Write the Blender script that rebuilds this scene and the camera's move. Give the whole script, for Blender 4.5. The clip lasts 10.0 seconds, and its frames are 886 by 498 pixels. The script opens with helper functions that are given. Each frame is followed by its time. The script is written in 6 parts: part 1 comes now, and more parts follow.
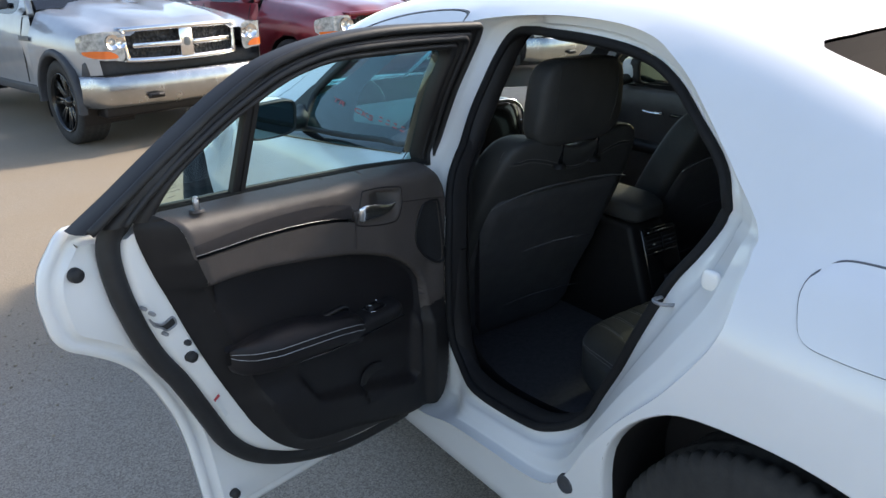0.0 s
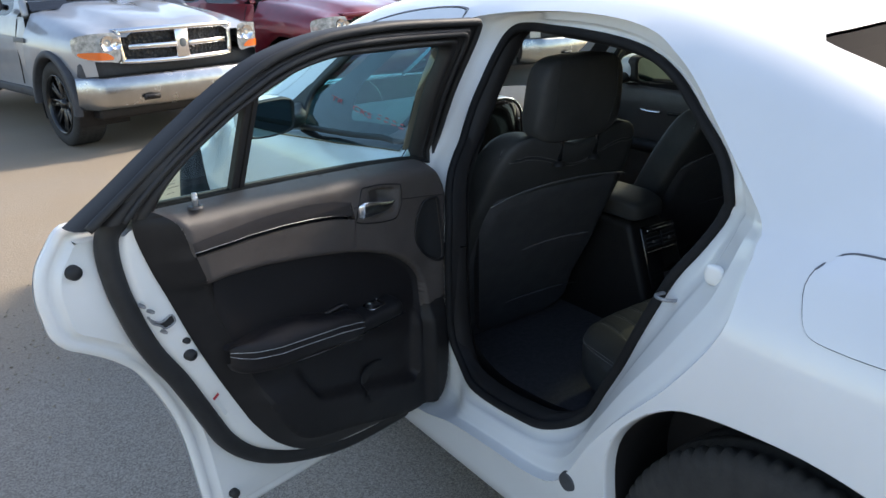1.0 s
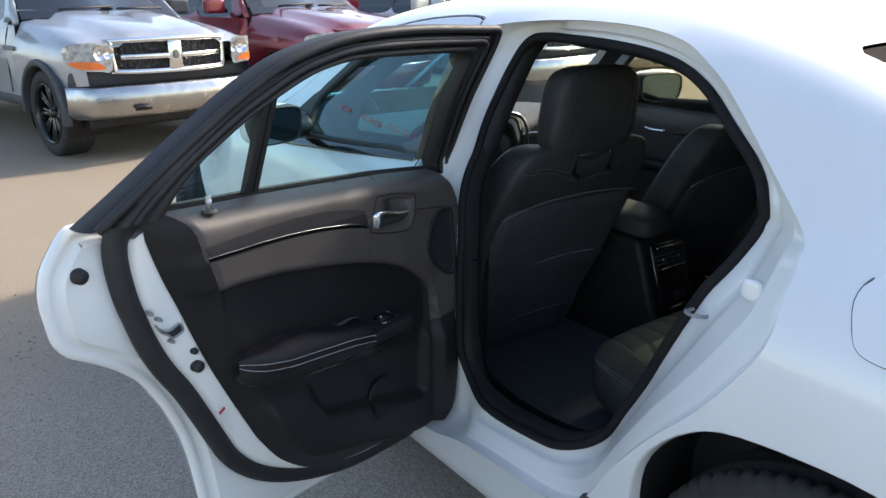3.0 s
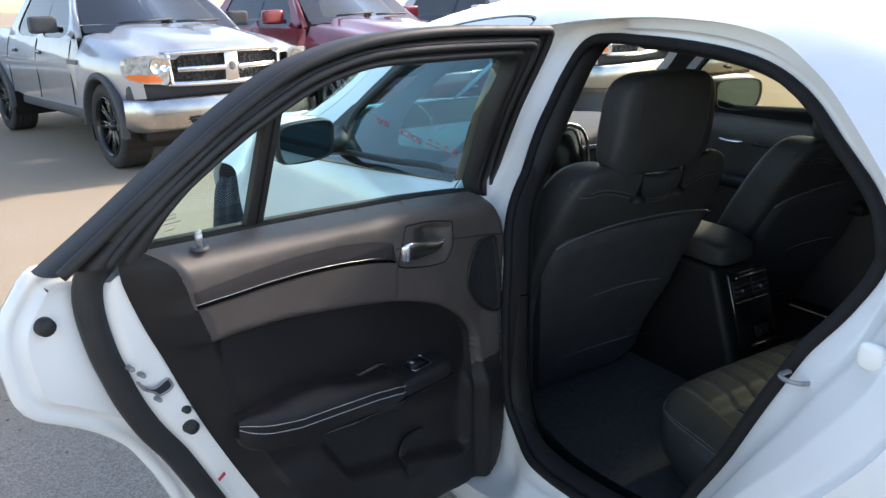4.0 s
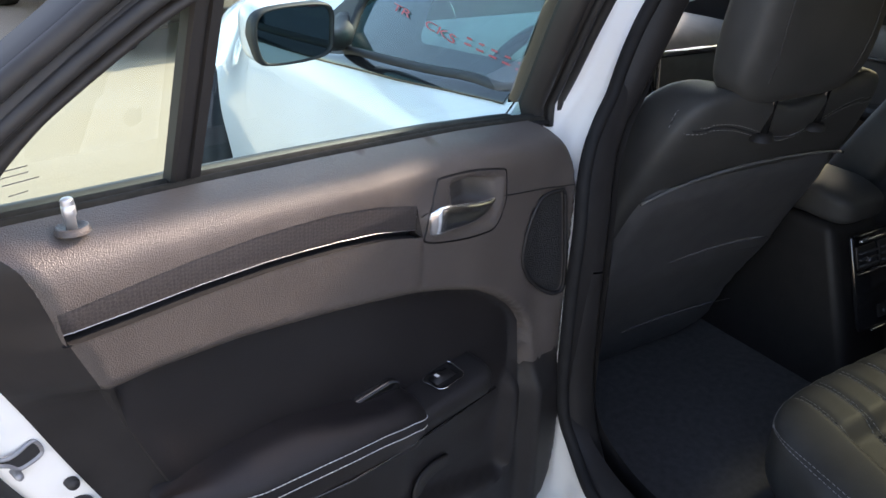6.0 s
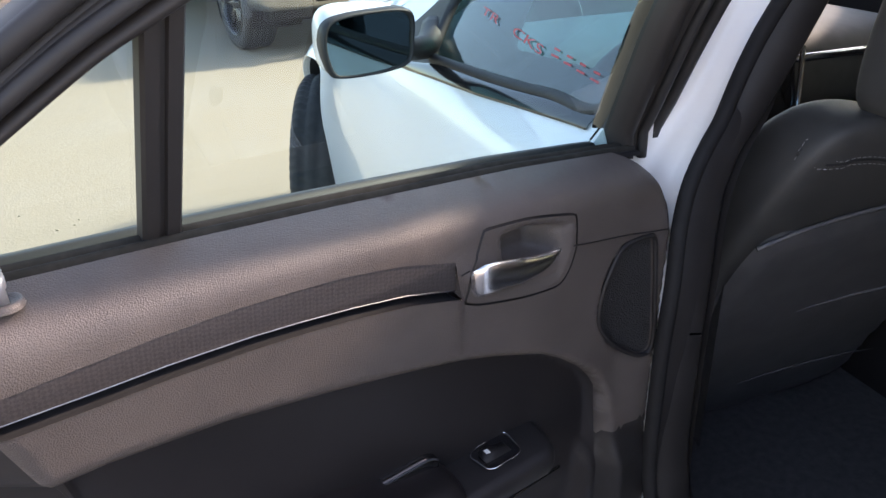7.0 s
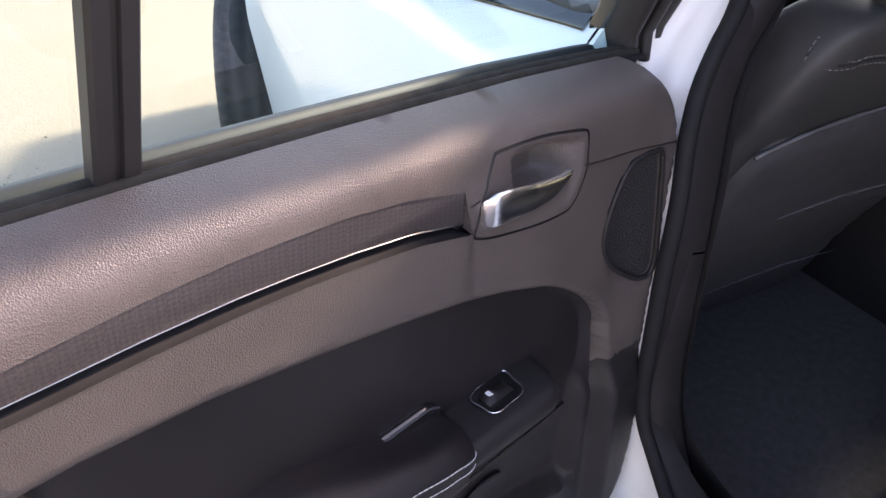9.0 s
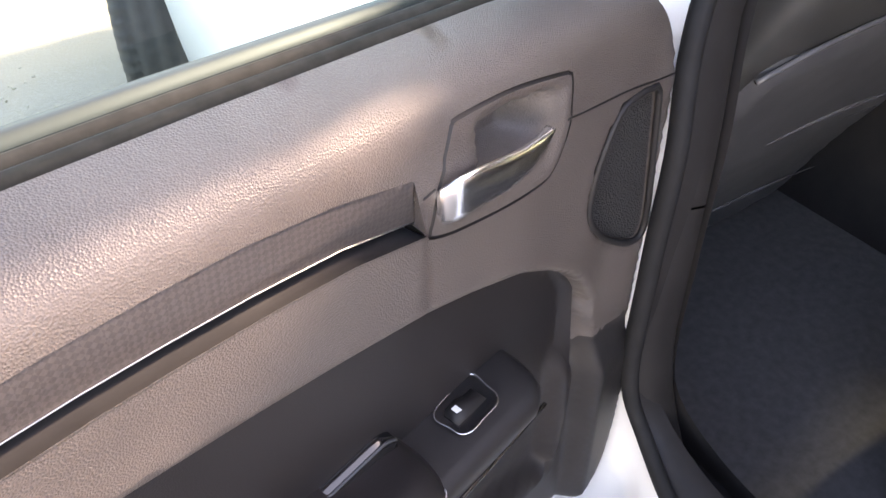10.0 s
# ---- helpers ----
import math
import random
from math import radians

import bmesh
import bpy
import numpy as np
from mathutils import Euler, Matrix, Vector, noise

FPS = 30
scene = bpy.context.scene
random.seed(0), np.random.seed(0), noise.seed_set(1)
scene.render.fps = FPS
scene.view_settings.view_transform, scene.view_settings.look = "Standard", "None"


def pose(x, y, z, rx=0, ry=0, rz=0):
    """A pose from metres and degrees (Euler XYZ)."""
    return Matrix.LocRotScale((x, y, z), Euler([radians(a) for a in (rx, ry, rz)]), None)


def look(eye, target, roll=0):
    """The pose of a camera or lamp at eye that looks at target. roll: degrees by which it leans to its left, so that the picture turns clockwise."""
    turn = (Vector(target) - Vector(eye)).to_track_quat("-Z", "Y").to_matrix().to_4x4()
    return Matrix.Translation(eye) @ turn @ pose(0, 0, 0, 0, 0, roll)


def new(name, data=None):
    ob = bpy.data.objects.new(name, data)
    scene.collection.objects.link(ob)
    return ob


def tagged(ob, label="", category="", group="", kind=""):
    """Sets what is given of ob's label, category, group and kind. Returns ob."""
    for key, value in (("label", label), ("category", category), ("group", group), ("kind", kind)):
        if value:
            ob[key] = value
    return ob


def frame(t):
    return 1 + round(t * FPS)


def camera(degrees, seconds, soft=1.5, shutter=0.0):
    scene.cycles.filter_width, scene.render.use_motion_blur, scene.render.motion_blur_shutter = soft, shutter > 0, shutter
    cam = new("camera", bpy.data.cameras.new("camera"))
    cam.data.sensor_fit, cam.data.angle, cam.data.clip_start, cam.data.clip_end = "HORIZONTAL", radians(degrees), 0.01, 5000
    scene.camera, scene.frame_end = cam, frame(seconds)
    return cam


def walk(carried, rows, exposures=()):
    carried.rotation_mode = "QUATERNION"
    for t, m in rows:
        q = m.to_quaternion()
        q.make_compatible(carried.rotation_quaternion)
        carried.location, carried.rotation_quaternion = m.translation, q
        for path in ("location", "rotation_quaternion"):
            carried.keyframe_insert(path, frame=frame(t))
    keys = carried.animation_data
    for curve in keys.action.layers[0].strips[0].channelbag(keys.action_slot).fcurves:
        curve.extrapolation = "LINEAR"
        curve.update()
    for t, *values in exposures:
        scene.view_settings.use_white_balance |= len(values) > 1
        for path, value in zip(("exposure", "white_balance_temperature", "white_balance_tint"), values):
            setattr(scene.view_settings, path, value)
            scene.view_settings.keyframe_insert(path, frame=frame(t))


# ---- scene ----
cam = camera(59.8, 10.0)
PATH = [
    (0, (-1.907, 0.013, 1.521), (-0.843, 1.558, 0.827), -1.3),
    (0.5, (-1.915, 0.016, 1.518), (-0.841, 1.552, 0.819), -1.2),
    (1, (-1.912, 0.023, 1.507), (-0.839, 1.563, 0.818), -1.4),
    (1.5, (-1.918, 0.034, 1.5), (-0.829, 1.563, 0.81), -1.1),
    (2, (-1.927, 0.035, 1.492), (-0.786, 1.536, 0.825), 0.3),
    (2.5, (-1.94, 0.044, 1.482), (-0.816, 1.565, 0.831), 0.1),
    (2.7, (-1.958, 0.059, 1.473), (-0.827, 1.579, 0.833), 0.1),
    (3.8, (-1.806, 0.263, 1.466), (-0.788, 1.859, 0.819), -0.6),
    (4, (-1.758, 0.285, 1.445), (-0.772, 1.911, 0.826), -1.2),
    (4.5, (-1.686, 0.368, 1.422), (-0.826, 2.025, 0.704), -1.0),
    (5, (-1.627, 0.531, 1.398), (-0.735, 2.151, 0.637), -0.6),
    (5.2, (-1.609, 0.622, 1.385), (-0.637, 2.19, 0.614), 1.2),
    (6.3, (-1.475, 0.807, 1.356), (-0.629, 2.382, 0.459), -0.6),
    (6.5, (-1.433, 0.837, 1.364), (-0.699, 2.467, 0.467), -1.2),
    (7, (-1.358, 0.888, 1.357), (-0.752, 2.578, 0.475), -1.6),
    (7.5, (-1.364, 0.962, 1.35), (-0.678, 2.556, 0.356), -0.3),
    (8, (-1.379, 1.003, 1.34), (-0.631, 2.538, 0.299), -0.3),
    (8.5, (-1.381, 1.016, 1.334), (-0.634, 2.54, 0.276), -0.8),
    (9, (-1.389, 1.019, 1.328), (-0.648, 2.516, 0.228), -0.5),
    (9.5, (-1.378, 1.078, 1.315), (-0.626, 2.482, 0.104), -1.4),
    (10, (-1.3, 1.193, 1.275), (-0.506, 2.495, -0.018), -1.1),
]
walk(cam, [(t, look(eye, target, roll)) for t, eye, target, roll in PATH],
     exposures=[(0.0, 1.3, 7100, 12), (2.7, 1.35, 7100, 12), (4.0, 1.75, 7300, 14), (5.0, 2.4, 7900, 17), (6.5, 2.33, 8000, 24), (7.5, 2.25, 8100, 28), (8.0, 2.5, 8200, 31), (8.5, 2.58, 8300, 35), (9.0, 2.7, 8300, 34), (9.5, 3.25, 8700, 35), (10.0, 3.7, 9400, 29)])

# ---- world, sun ----
SUN_DIR = Vector((0.80, 0.06, 0.57)).normalized()
world = bpy.data.worlds.new("sky")
scene.world = world
world.use_nodes = True
wn = world.node_tree.nodes
sky = wn.new("ShaderNodeTexSky")
sky.sky_type, sky.sun_disc = "NISHITA", False
sky.sun_elevation = math.asin(SUN_DIR.z)
sky.sun_rotation = math.atan2(SUN_DIR.x, SUN_DIR.y)
sky.dust_density = 1.2
wn["Background"].inputs["Strength"].default_value = 0.15
world.node_tree.links.new(sky.outputs[0], wn["Background"].inputs[0])
sun_data = bpy.data.lights.new("sun", "SUN")
sun_data.energy, sun_data.angle, sun_data.color = 2.25, radians(5.0), (1.0, 0.94, 0.85)
sun_ob = new("sun", sun_data)
sun_ob.matrix_world = look(SUN_DIR * 50, (0, 0, 0))


# ---- materials ----
def material(name, color, rough=0.5, metal=0.0, coat=0.0, spec=0.5):
    m = bpy.data.materials.new(name)
    m.use_nodes = True
    b = m.node_tree.nodes["Principled BSDF"]
    b.inputs["Base Color"].default_value = (*color, 1)
    b.inputs["Roughness"].default_value = rough
    b.inputs["Metallic"].default_value = metal
    b.inputs["Coat Weight"].default_value = coat
    b.inputs["Coat Roughness"].default_value = 0.05
    b.inputs["Specular IOR Level"].default_value = spec
    return m


def node(m, kind, **inputs):
    n = m.node_tree.nodes.new(kind)
    for k, v in inputs.items():
        n.inputs[k.replace("_", " ")].default_value = v
    return n


def wire(m, a, b):
    m.node_tree.links.new(a, b)


def mottle(m, scale, low, high, detail=4.0, rough=None, second=None):
    """Colour (and gloss) that varies with a noise of that scale; second: a finer noise multiplied in."""
    b = m.node_tree.nodes["Principled BSDF"]
    tc = node(m, "ShaderNodeTexCoord")
    nz = node(m, "ShaderNodeTexNoise", Scale=scale, Detail=detail, Roughness=0.6)
    wire(m, tc.outputs["Object"], nz.inputs["Vector"])
    ramp = node(m, "ShaderNodeValToRGB")
    ramp.color_ramp.elements[0].position, ramp.color_ramp.elements[1].position = 0.32, 0.68
    ramp.color_ramp.elements[0].color, ramp.color_ramp.elements[1].color = (*low, 1), (*high, 1)
    wire(m, nz.outputs["Fac"], ramp.inputs["Fac"])
    out = ramp.outputs["Color"]
    if second:
        n2 = node(m, "ShaderNodeTexNoise", Scale=second, Detail=3.0)
        wire(m, tc.outputs["Object"], n2.inputs["Vector"])
        r2 = node(m, "ShaderNodeMapRange", To_Min=0.7, To_Max=1.3)
        wire(m, n2.outputs["Fac"], r2.inputs["Value"])
        mx = m.node_tree.nodes.new("ShaderNodeMix")
        mx.data_type, mx.blend_type = "RGBA", "MULTIPLY"
        mx.inputs[0].default_value = 1.0
        wire(m, out, mx.inputs[6])
        wire(m, r2.outputs[0], mx.inputs[7])
        out = mx.outputs[2]
    wire(m, out, b.inputs["Base Color"])
    if rough:
        rr = node(m, "ShaderNodeMapRange", To_Min=rough[0], To_Max=rough[1])
        wire(m, nz.outputs["Fac"], rr.inputs["Value"])
        wire(m, rr.outputs[0], b.inputs["Roughness"])
    return m


def relief(m, kind, scale, strength, distance=0.001, feature=None):
    b = m.node_tree.nodes["Principled BSDF"]
    tc = node(m, "ShaderNodeTexCoord")
    if kind == "cells":
        t = node(m, "ShaderNodeTexVoronoi", Scale=scale)
        t.feature = feature or "F1"
        out = t.outputs["Distance"]
    else:
        t = node(m, "ShaderNodeTexNoise", Scale=scale, Detail=3.0)
        out = t.outputs["Fac"]
    wire(m, tc.outputs["Object"], t.inputs["Vector"])
    bp = node(m, "ShaderNodeBump", Strength=strength, Distance=distance)
    wire(m, out, bp.inputs["Height"])
    wire(m, bp.outputs[0], b.inputs["Normal"])
    return m


def glass(name, tint, rough=0.0, ior=1.5, grazing=1.0):
    m = bpy.data.materials.new(name)
    m.use_nodes = True
    nt = m.node_tree
    nt.nodes.remove(nt.nodes["Principled BSDF"])
    tr = node(m, "ShaderNodeBsdfTransparent", Color=(*tint, 1))
    gl = node(m, "ShaderNodeBsdfGlossy", Roughness=rough)
    lw = node(m, "ShaderNodeLayerWeight", Blend=0.5)
    pw = node(m, "ShaderNodeMath")
    pw.operation = "POWER"
    pw.inputs[1].default_value = 4.5
    wire(m, lw.outputs["Facing"], pw.inputs[0])
    fr = node(m, "ShaderNodeMapRange", To_Min=((ior - 1) / (ior + 1)) ** 2 * 1.8, To_Max=grazing)
    wire(m, pw.outputs[0], fr.inputs["Value"])
    mx = node(m, "ShaderNodeMixShader")
    wire(m, fr.outputs[0], mx.inputs[0])
    wire(m, tr.outputs[0], mx.inputs[1])
    wire(m, gl.outputs[0], mx.inputs[2])
    wire(m, mx.outputs[0], nt.nodes["Material Output"].inputs[0])
    return m


WHITE = relief(mottle(material("white_paint", (0.72, 0.73, 0.74), 0.28, coat=1.0), 3.0, (0.69, 0.70, 0.71), (0.74, 0.75, 0.76), rough=(0.22, 0.40)), "noise", 900, 0.02)
JAMB = mottle(material("white_jamb_paint", (0.76, 0.76, 0.75), 0.35, coat=0.6), 5.0, (0.83, 0.825, 0.80), (0.87, 0.865, 0.845))
RUBBER = mottle(material("black_rubber", (0.02, 0.02, 0.021), 0.6), 30, (0.016, 0.016, 0.017), (0.026, 0.026, 0.027), rough=(0.5, 0.7))
SEALRUBBER = mottle(material("dull_black_seal", (0.009, 0.009, 0.01), 0.75, spec=0.25), 30, (0.008, 0.008, 0.009), (0.012, 0.012, 0.013))
FRAME = mottle(material("satin_black_frame", (0.016, 0.015, 0.015), 0.45), 12, (0.014, 0.0125, 0.0125), (0.021, 0.019, 0.0185), rough=(0.48, 0.64))
GLOSS = material("gloss_black", (0.01, 0.01, 0.011), 0.12, coat=0.5)
SOFT = relief(mottle(material("grained_soft_trim", (0.08, 0.066, 0.06), 0.5), 14, (0.072, 0.060, 0.055), (0.092, 0.077, 0.070), rough=(0.36, 0.48), second=800), "cells", 780, 0.75, 0.0005)
INSET = relief(mottle(material("black_leatherette", (0.016, 0.015, 0.016), 0.45, spec=0.28), 10, (0.013, 0.0115, 0.0125), (0.018, 0.016, 0.017), rough=(0.42, 0.56)), "cells", 900, 0.25, 0.0005)
LOWER = relief(mottle(material("hard_black_plastic", (0.013, 0.012, 0.013), 0.5, spec=0.28), 20, (0.014, 0.013, 0.0135), (0.020, 0.0185, 0.019)), "noise", 1200, 0.15, 0.0005)
WEAVE = relief(material("woven_texture_trim", (0.06, 0.054, 0.056), 0.42), "cells", 420, 0.12, 0.001)
weave_co = node(WEAVE, "ShaderNodeTexCoord")
weave_map = node(WEAVE, "ShaderNodeMapping", Rotation=(0, radians(40), 0))
weave = node(WEAVE, "ShaderNodeTexChecker", Scale=330.0, Color1=(0.038, 0.033, 0.033, 1), Color2=(0.053, 0.046, 0.045, 1))
wire(WEAVE, weave_co.outputs["Object"], weave_map.inputs[0])
wire(WEAVE, weave_map.outputs[0], weave.inputs[0])
wire(WEAVE, weave.outputs[0], WEAVE.node_tree.nodes["Principled BSDF"].inputs["Base Color"])
BELTLIP = mottle(material("flocked_belt_seal", (0.05, 0.046, 0.036), 0.85, spec=0.12), 60, (0.022, 0.021, 0.018), (0.036, 0.034, 0.029))
LEATHER = relief(mottle(material("black_seat_leather", (0.014, 0.014, 0.014), 0.4, spec=0.32), 12, (0.038, 0.038, 0.038), (0.054, 0.054, 0.053), rough=(0.46, 0.62)), "cells", 700, 0.35, 0.0007)
CLOTH = relief(mottle(material("dark_carpet", (0.01, 0.01, 0.01), 0.95), 60, (0.058, 0.057, 0.060), (0.085, 0.083, 0.086)), "noise", 900, 0.6, 0.002)
# hard black plastic again, with the cabin's missing light put into a paler colour
SEATSHELL = relief(mottle(material("lightened_seat_plastic", (0.055, 0.055, 0.057), 0.5), 20, (0.060, 0.060, 0.064), (0.080, 0.080, 0.084)), "noise", 1200, 0.15, 0.0005)
LINER = mottle(material("dark_headliner", (0.03, 0.03, 0.03), 0.9), 40, (0.05, 0.05, 0.05), (0.065, 0.065, 0.065))
CHROME = material("chrome", (0.75, 0.75, 0.76), 0.12, 1.0)
# bumper chrome with the reflection of darker ground put into its grey
TRUCKCHROME = mottle(material("dimmed_chrome", (0.42, 0.43, 0.44), 0.22, 1.0), 8, (0.36, 0.37, 0.38), (0.48, 0.49, 0.50), rough=(0.16, 0.34))
STEEL = mottle(material("dull_grey_steel", (0.3, 0.3, 0.31), 0.45, 0.4), 80, (0.24, 0.24, 0.25), (0.36, 0.36, 0.37))
PIPING = mottle(material("satin_black_piping", (0.07, 0.07, 0.075), 0.22), 50, (0.10, 0.10, 0.106), (0.14, 0.14, 0.147))
KNOB = material("brushed_knob", (0.62, 0.62, 0.63), 0.38, 0.7)
SATIN = material("satin_chrome", (0.84, 0.84, 0.86), 0.24, 1.0)
LINECHROME = material("dull_chrome_line", (0.42, 0.42, 0.44), 0.3, 1.0)
MIRROR = material("mirror_glass", (0.20, 0.27, 0.26), 0.01, 1.0)
SEATTHREAD = mottle(material("dim_grey_thread", (0.2, 0.2, 0.2), 0.8), 400, (0.16, 0.16, 0.16), (0.28, 0.28, 0.28))
THREAD = mottle(material("grey_thread", (0.5, 0.5, 0.5), 0.8), 400, (0.4, 0.4, 0.4), (0.6, 0.6, 0.6))
CLEAR = glass("tinted_door_glass", (0.66, 0.90, 0.91))
PRIVACY = glass("privacy_side_glass", (0.105, 0.125, 0.10), 0.0, 1.5)
SIDEGLASS = glass("tinted_side_glass", (0.21, 0.62, 0.73), 0.0, 1.75)
FARGLASS = glass("olive_tinted_side_glass", (0.62, 0.64, 0.49), 0.0, 1.45)
DARKGLASS = glass("dark_tinted_glass", (0.02, 0.025, 0.042), 0.0, 1.25, 0.045)
TRUCKGLASS = glass("truck_glass", (0.22, 0.26, 0.30), 0.0, 1.7)
SHIELDGLASS = glass("clear_windscreen_glass", (0.80, 0.88, 0.86), 0.0, 1.2, 0.25)
SILVER = relief(mottle(material("silver_paint", (0.42, 0.44, 0.47), 0.35, 0.3, 1.0), 4, (0.33, 0.35, 0.38), (0.38, 0.40, 0.43)), "noise", 1500, 0.02)
RED = mottle(material("dark_red_paint", (0.2, 0.012, 0.025), 0.3, 0.4, 1.0), 4, (0.18, 0.01, 0.022), (0.23, 0.014, 0.028))
NAVY = mottle(material("dark_blue_paint", (0.02, 0.024, 0.035), 0.3, 0.3, 1.0), 4, (0.018, 0.021, 0.03), (0.024, 0.028, 0.042))
SILVERWHITE = mottle(material("pale_silver_paint", (0.6, 0.6, 0.57), 0.3, 0.3, 1.0), 4, (0.57, 0.57, 0.54), (0.63, 0.63, 0.6))
PLATEGREY = mottle(material("dark_grey_plastic", (0.045, 0.048, 0.055), 0.6), 20, (0.038, 0.04, 0.046), (0.052, 0.056, 0.064))
BLACKWHEEL = material("gloss_black_wheel", (0.012, 0.012, 0.012), 0.25, 0.2, 0.4)
ALLOY = material("alloy_wheel", (0.5, 0.5, 0.5), 0.3, 1.0)
TYRE = relief(mottle(material("tyre_rubber", (0.03, 0.03, 0.03), 0.8), 30, (0.017, 0.017, 0.017), (0.029, 0.028, 0.027)), "noise", 200, 0.3, 0.002)
AMBER = material("amber_lens", (0.8, 0.16, 0.02), 0.2, coat=1.0)
LENS = mottle(material("headlamp_lens", (0.35, 0.37, 0.37), 0.12, 0.2, 1.0), 18, (0.22, 0.24, 0.24), (0.55, 0.57, 0.56))
REDINK = material("red_letter_vinyl", (0.55, 0.05, 0.06), 0.6)
SEAM = mottle(material("grey_body_seam", (0.2, 0.21, 0.23), 0.6), 60, (0.07, 0.075, 0.085), (0.12, 0.125, 0.14))
GREYINK = material("grey_print", (0.16, 0.17, 0.17), 0.6)
LABEL = material("paper_label", (0.75, 0.75, 0.72), 0.6)
YELLOW = material("yellow_sticker", (0.75, 0.72, 0.05), 0.6)


# ---- mesh helpers ----
def part(name, mesh, mat, parent, label="", smooth=True):
    """One mesh object under a thing or a part."""
    if isinstance(mesh, bmesh.types.BMesh):
        me = bpy.data.meshes.new(name)
        mesh.to_mesh(me)
        mesh.free()
        mesh = me
    mesh.name = name
    if not mesh.materials:
        mesh.materials.append(mat)
    if smooth:
        mesh.shade_smooth()
    ob = new(name, mesh)
    ob.parent = parent
    if label:
        ob["label"] = label
    return ob


def thing(name, at=(0, 0, 0), turn=0.0, **tags):
    ob = new(name)
    ob.matrix_basis = pose(*at, 0, 0, turn)
    return tagged(ob, **tags)


def mesh_of(verts, faces):
    me = bpy.data.meshes.new("m")
    me.from_pydata([tuple(v) for v in verts], [], [tuple(f) for f in faces])
    me.update()
    return me


def curve(pts, step, closed=False):
    """A smooth line through the points, with points about a step apart."""
    p = np.array(pts, float)
    n = len(p)
    out = []
    for i in range(n if closed else n - 1):
        if closed:
            a, b, c, d = p[(i - 1) % n], p[i], p[(i + 1) % n], p[(i + 2) % n]
        else:
            a, b, c, d = p[max(i - 1, 0)], p[i], p[i + 1], p[min(i + 2, n - 1)]
        k = max(1, int(np.ceil(np.linalg.norm(c - b) / step)))
        for j in range(k):
            t = j / k
            out.append(0.5 * (2 * b + (c - a) * t + (2 * a - 5 * b + 4 * c - d) * t * t + (3 * b - a - 3 * c + d) * t ** 3))
    if not closed:
        out.append(p[-1])
    return np.array(out)


def resample(pts, count, closed=False):
    p = np.array(pts, float)
    if closed:
        p = np.vstack([p, p[:1]])
    d = np.concatenate([[0], np.cumsum(np.linalg.norm(np.diff(p, axis=0), axis=1))])
    q = np.linspace(0, d[-1], count + 1)[:-1] if closed else np.linspace(0, d[-1], count)
    return np.stack([np.interp(q, d, p[:, k]) for k in range(p.shape[1])], 1)


def inside(poly, q):
    """Which of the points q lie in the polygon."""
    q = np.asarray(q, float)
    r = np.zeros(len(q), bool)
    p = np.asarray(poly, float)
    for a, b in zip(p, np.roll(p, -1, 0)):
        c = (a[1] > q[:, 1]) != (b[1] > q[:, 1])
        if c.any():
            x = a[0] + (q[:, 1] - a[1]) / (b[1] - a[1] + 1e-15) * (b[0] - a[0])
            r ^= c & (q[:, 0] < x)
    return r


def edge_distance(poly, q):
    q = np.asarray(q, float)
    best = np.full(len(q), 1e9)
    p = np.asarray(poly, float)
    for a, b in zip(p, np.roll(p, -1, 0)):
        ab = b - a
        t = np.clip(((q - a) @ ab) / (ab @ ab + 1e-15), 0, 1)
        best = np.minimum(best, np.linalg.norm(q - a - t[:, None] * ab, axis=1))
    return best


def sheet(outline, step, to, holes=(), flip=False, rows=()):
    """A surface over a flat outline with holes, meshed finely, also along the rows given, and carried into space by to(points) -> points."""
    from mathutils.geometry import delaunay_2d_cdt
    loops = [np.asarray(outline, float)] + [np.asarray(h, float) for h in holes]
    lo, hi = loops[0].min(0), loops[0].max(0)
    gx, gy = np.meshgrid(np.arange(lo[0] + step / 2, hi[0], step), np.arange(lo[1] + step / 2, hi[1], step))
    gx[1::2] += step / 2
    g = np.stack([gx.ravel(), gy.ravel()], 1)
    g = g[inside(loops[0], g) & (edge_distance(loops[0], g) > step * 0.45)]
    for h in loops[1:]:
        g = g[~inside(h, g) & (edge_distance(h, g) > step * 0.45)]
    for row in rows:
        row = np.asarray(row, float)
        g = g[np.min(np.linalg.norm(g[:, None] - row[None], axis=2), axis=1) > step * 0.4]
        row = row[inside(loops[0], row) & (edge_distance(loops[0], row) > 0.002)]
        for h in loops[1:]:
            row = row[~inside(h, row) & (edge_distance(h, row) > 0.001)]
        g = np.vstack([g, row])
    verts, edges = [], []
    for l in loops:
        k = len(verts)
        verts += [Vector(v) for v in l]
        edges += [(k + i, k + (i + 1) % len(l)) for i in range(len(l))]
    verts += [Vector(v) for v in g]
    v, e, f, *rest = delaunay_2d_cdt(verts, edges, [], 0, 1e-6)
    v = np.array([tuple(q) for q in v])
    f = np.array([tuple(q) for q in f if len(q) == 3])
    mid = v[f].mean(1)
    keep = inside(loops[0], mid)
    for h in loops[1:]:
        keep &= ~inside(h, mid)
    f = f[keep]
    if flip:
        f = f[:, ::-1]
    return mesh_of(to(v), f)


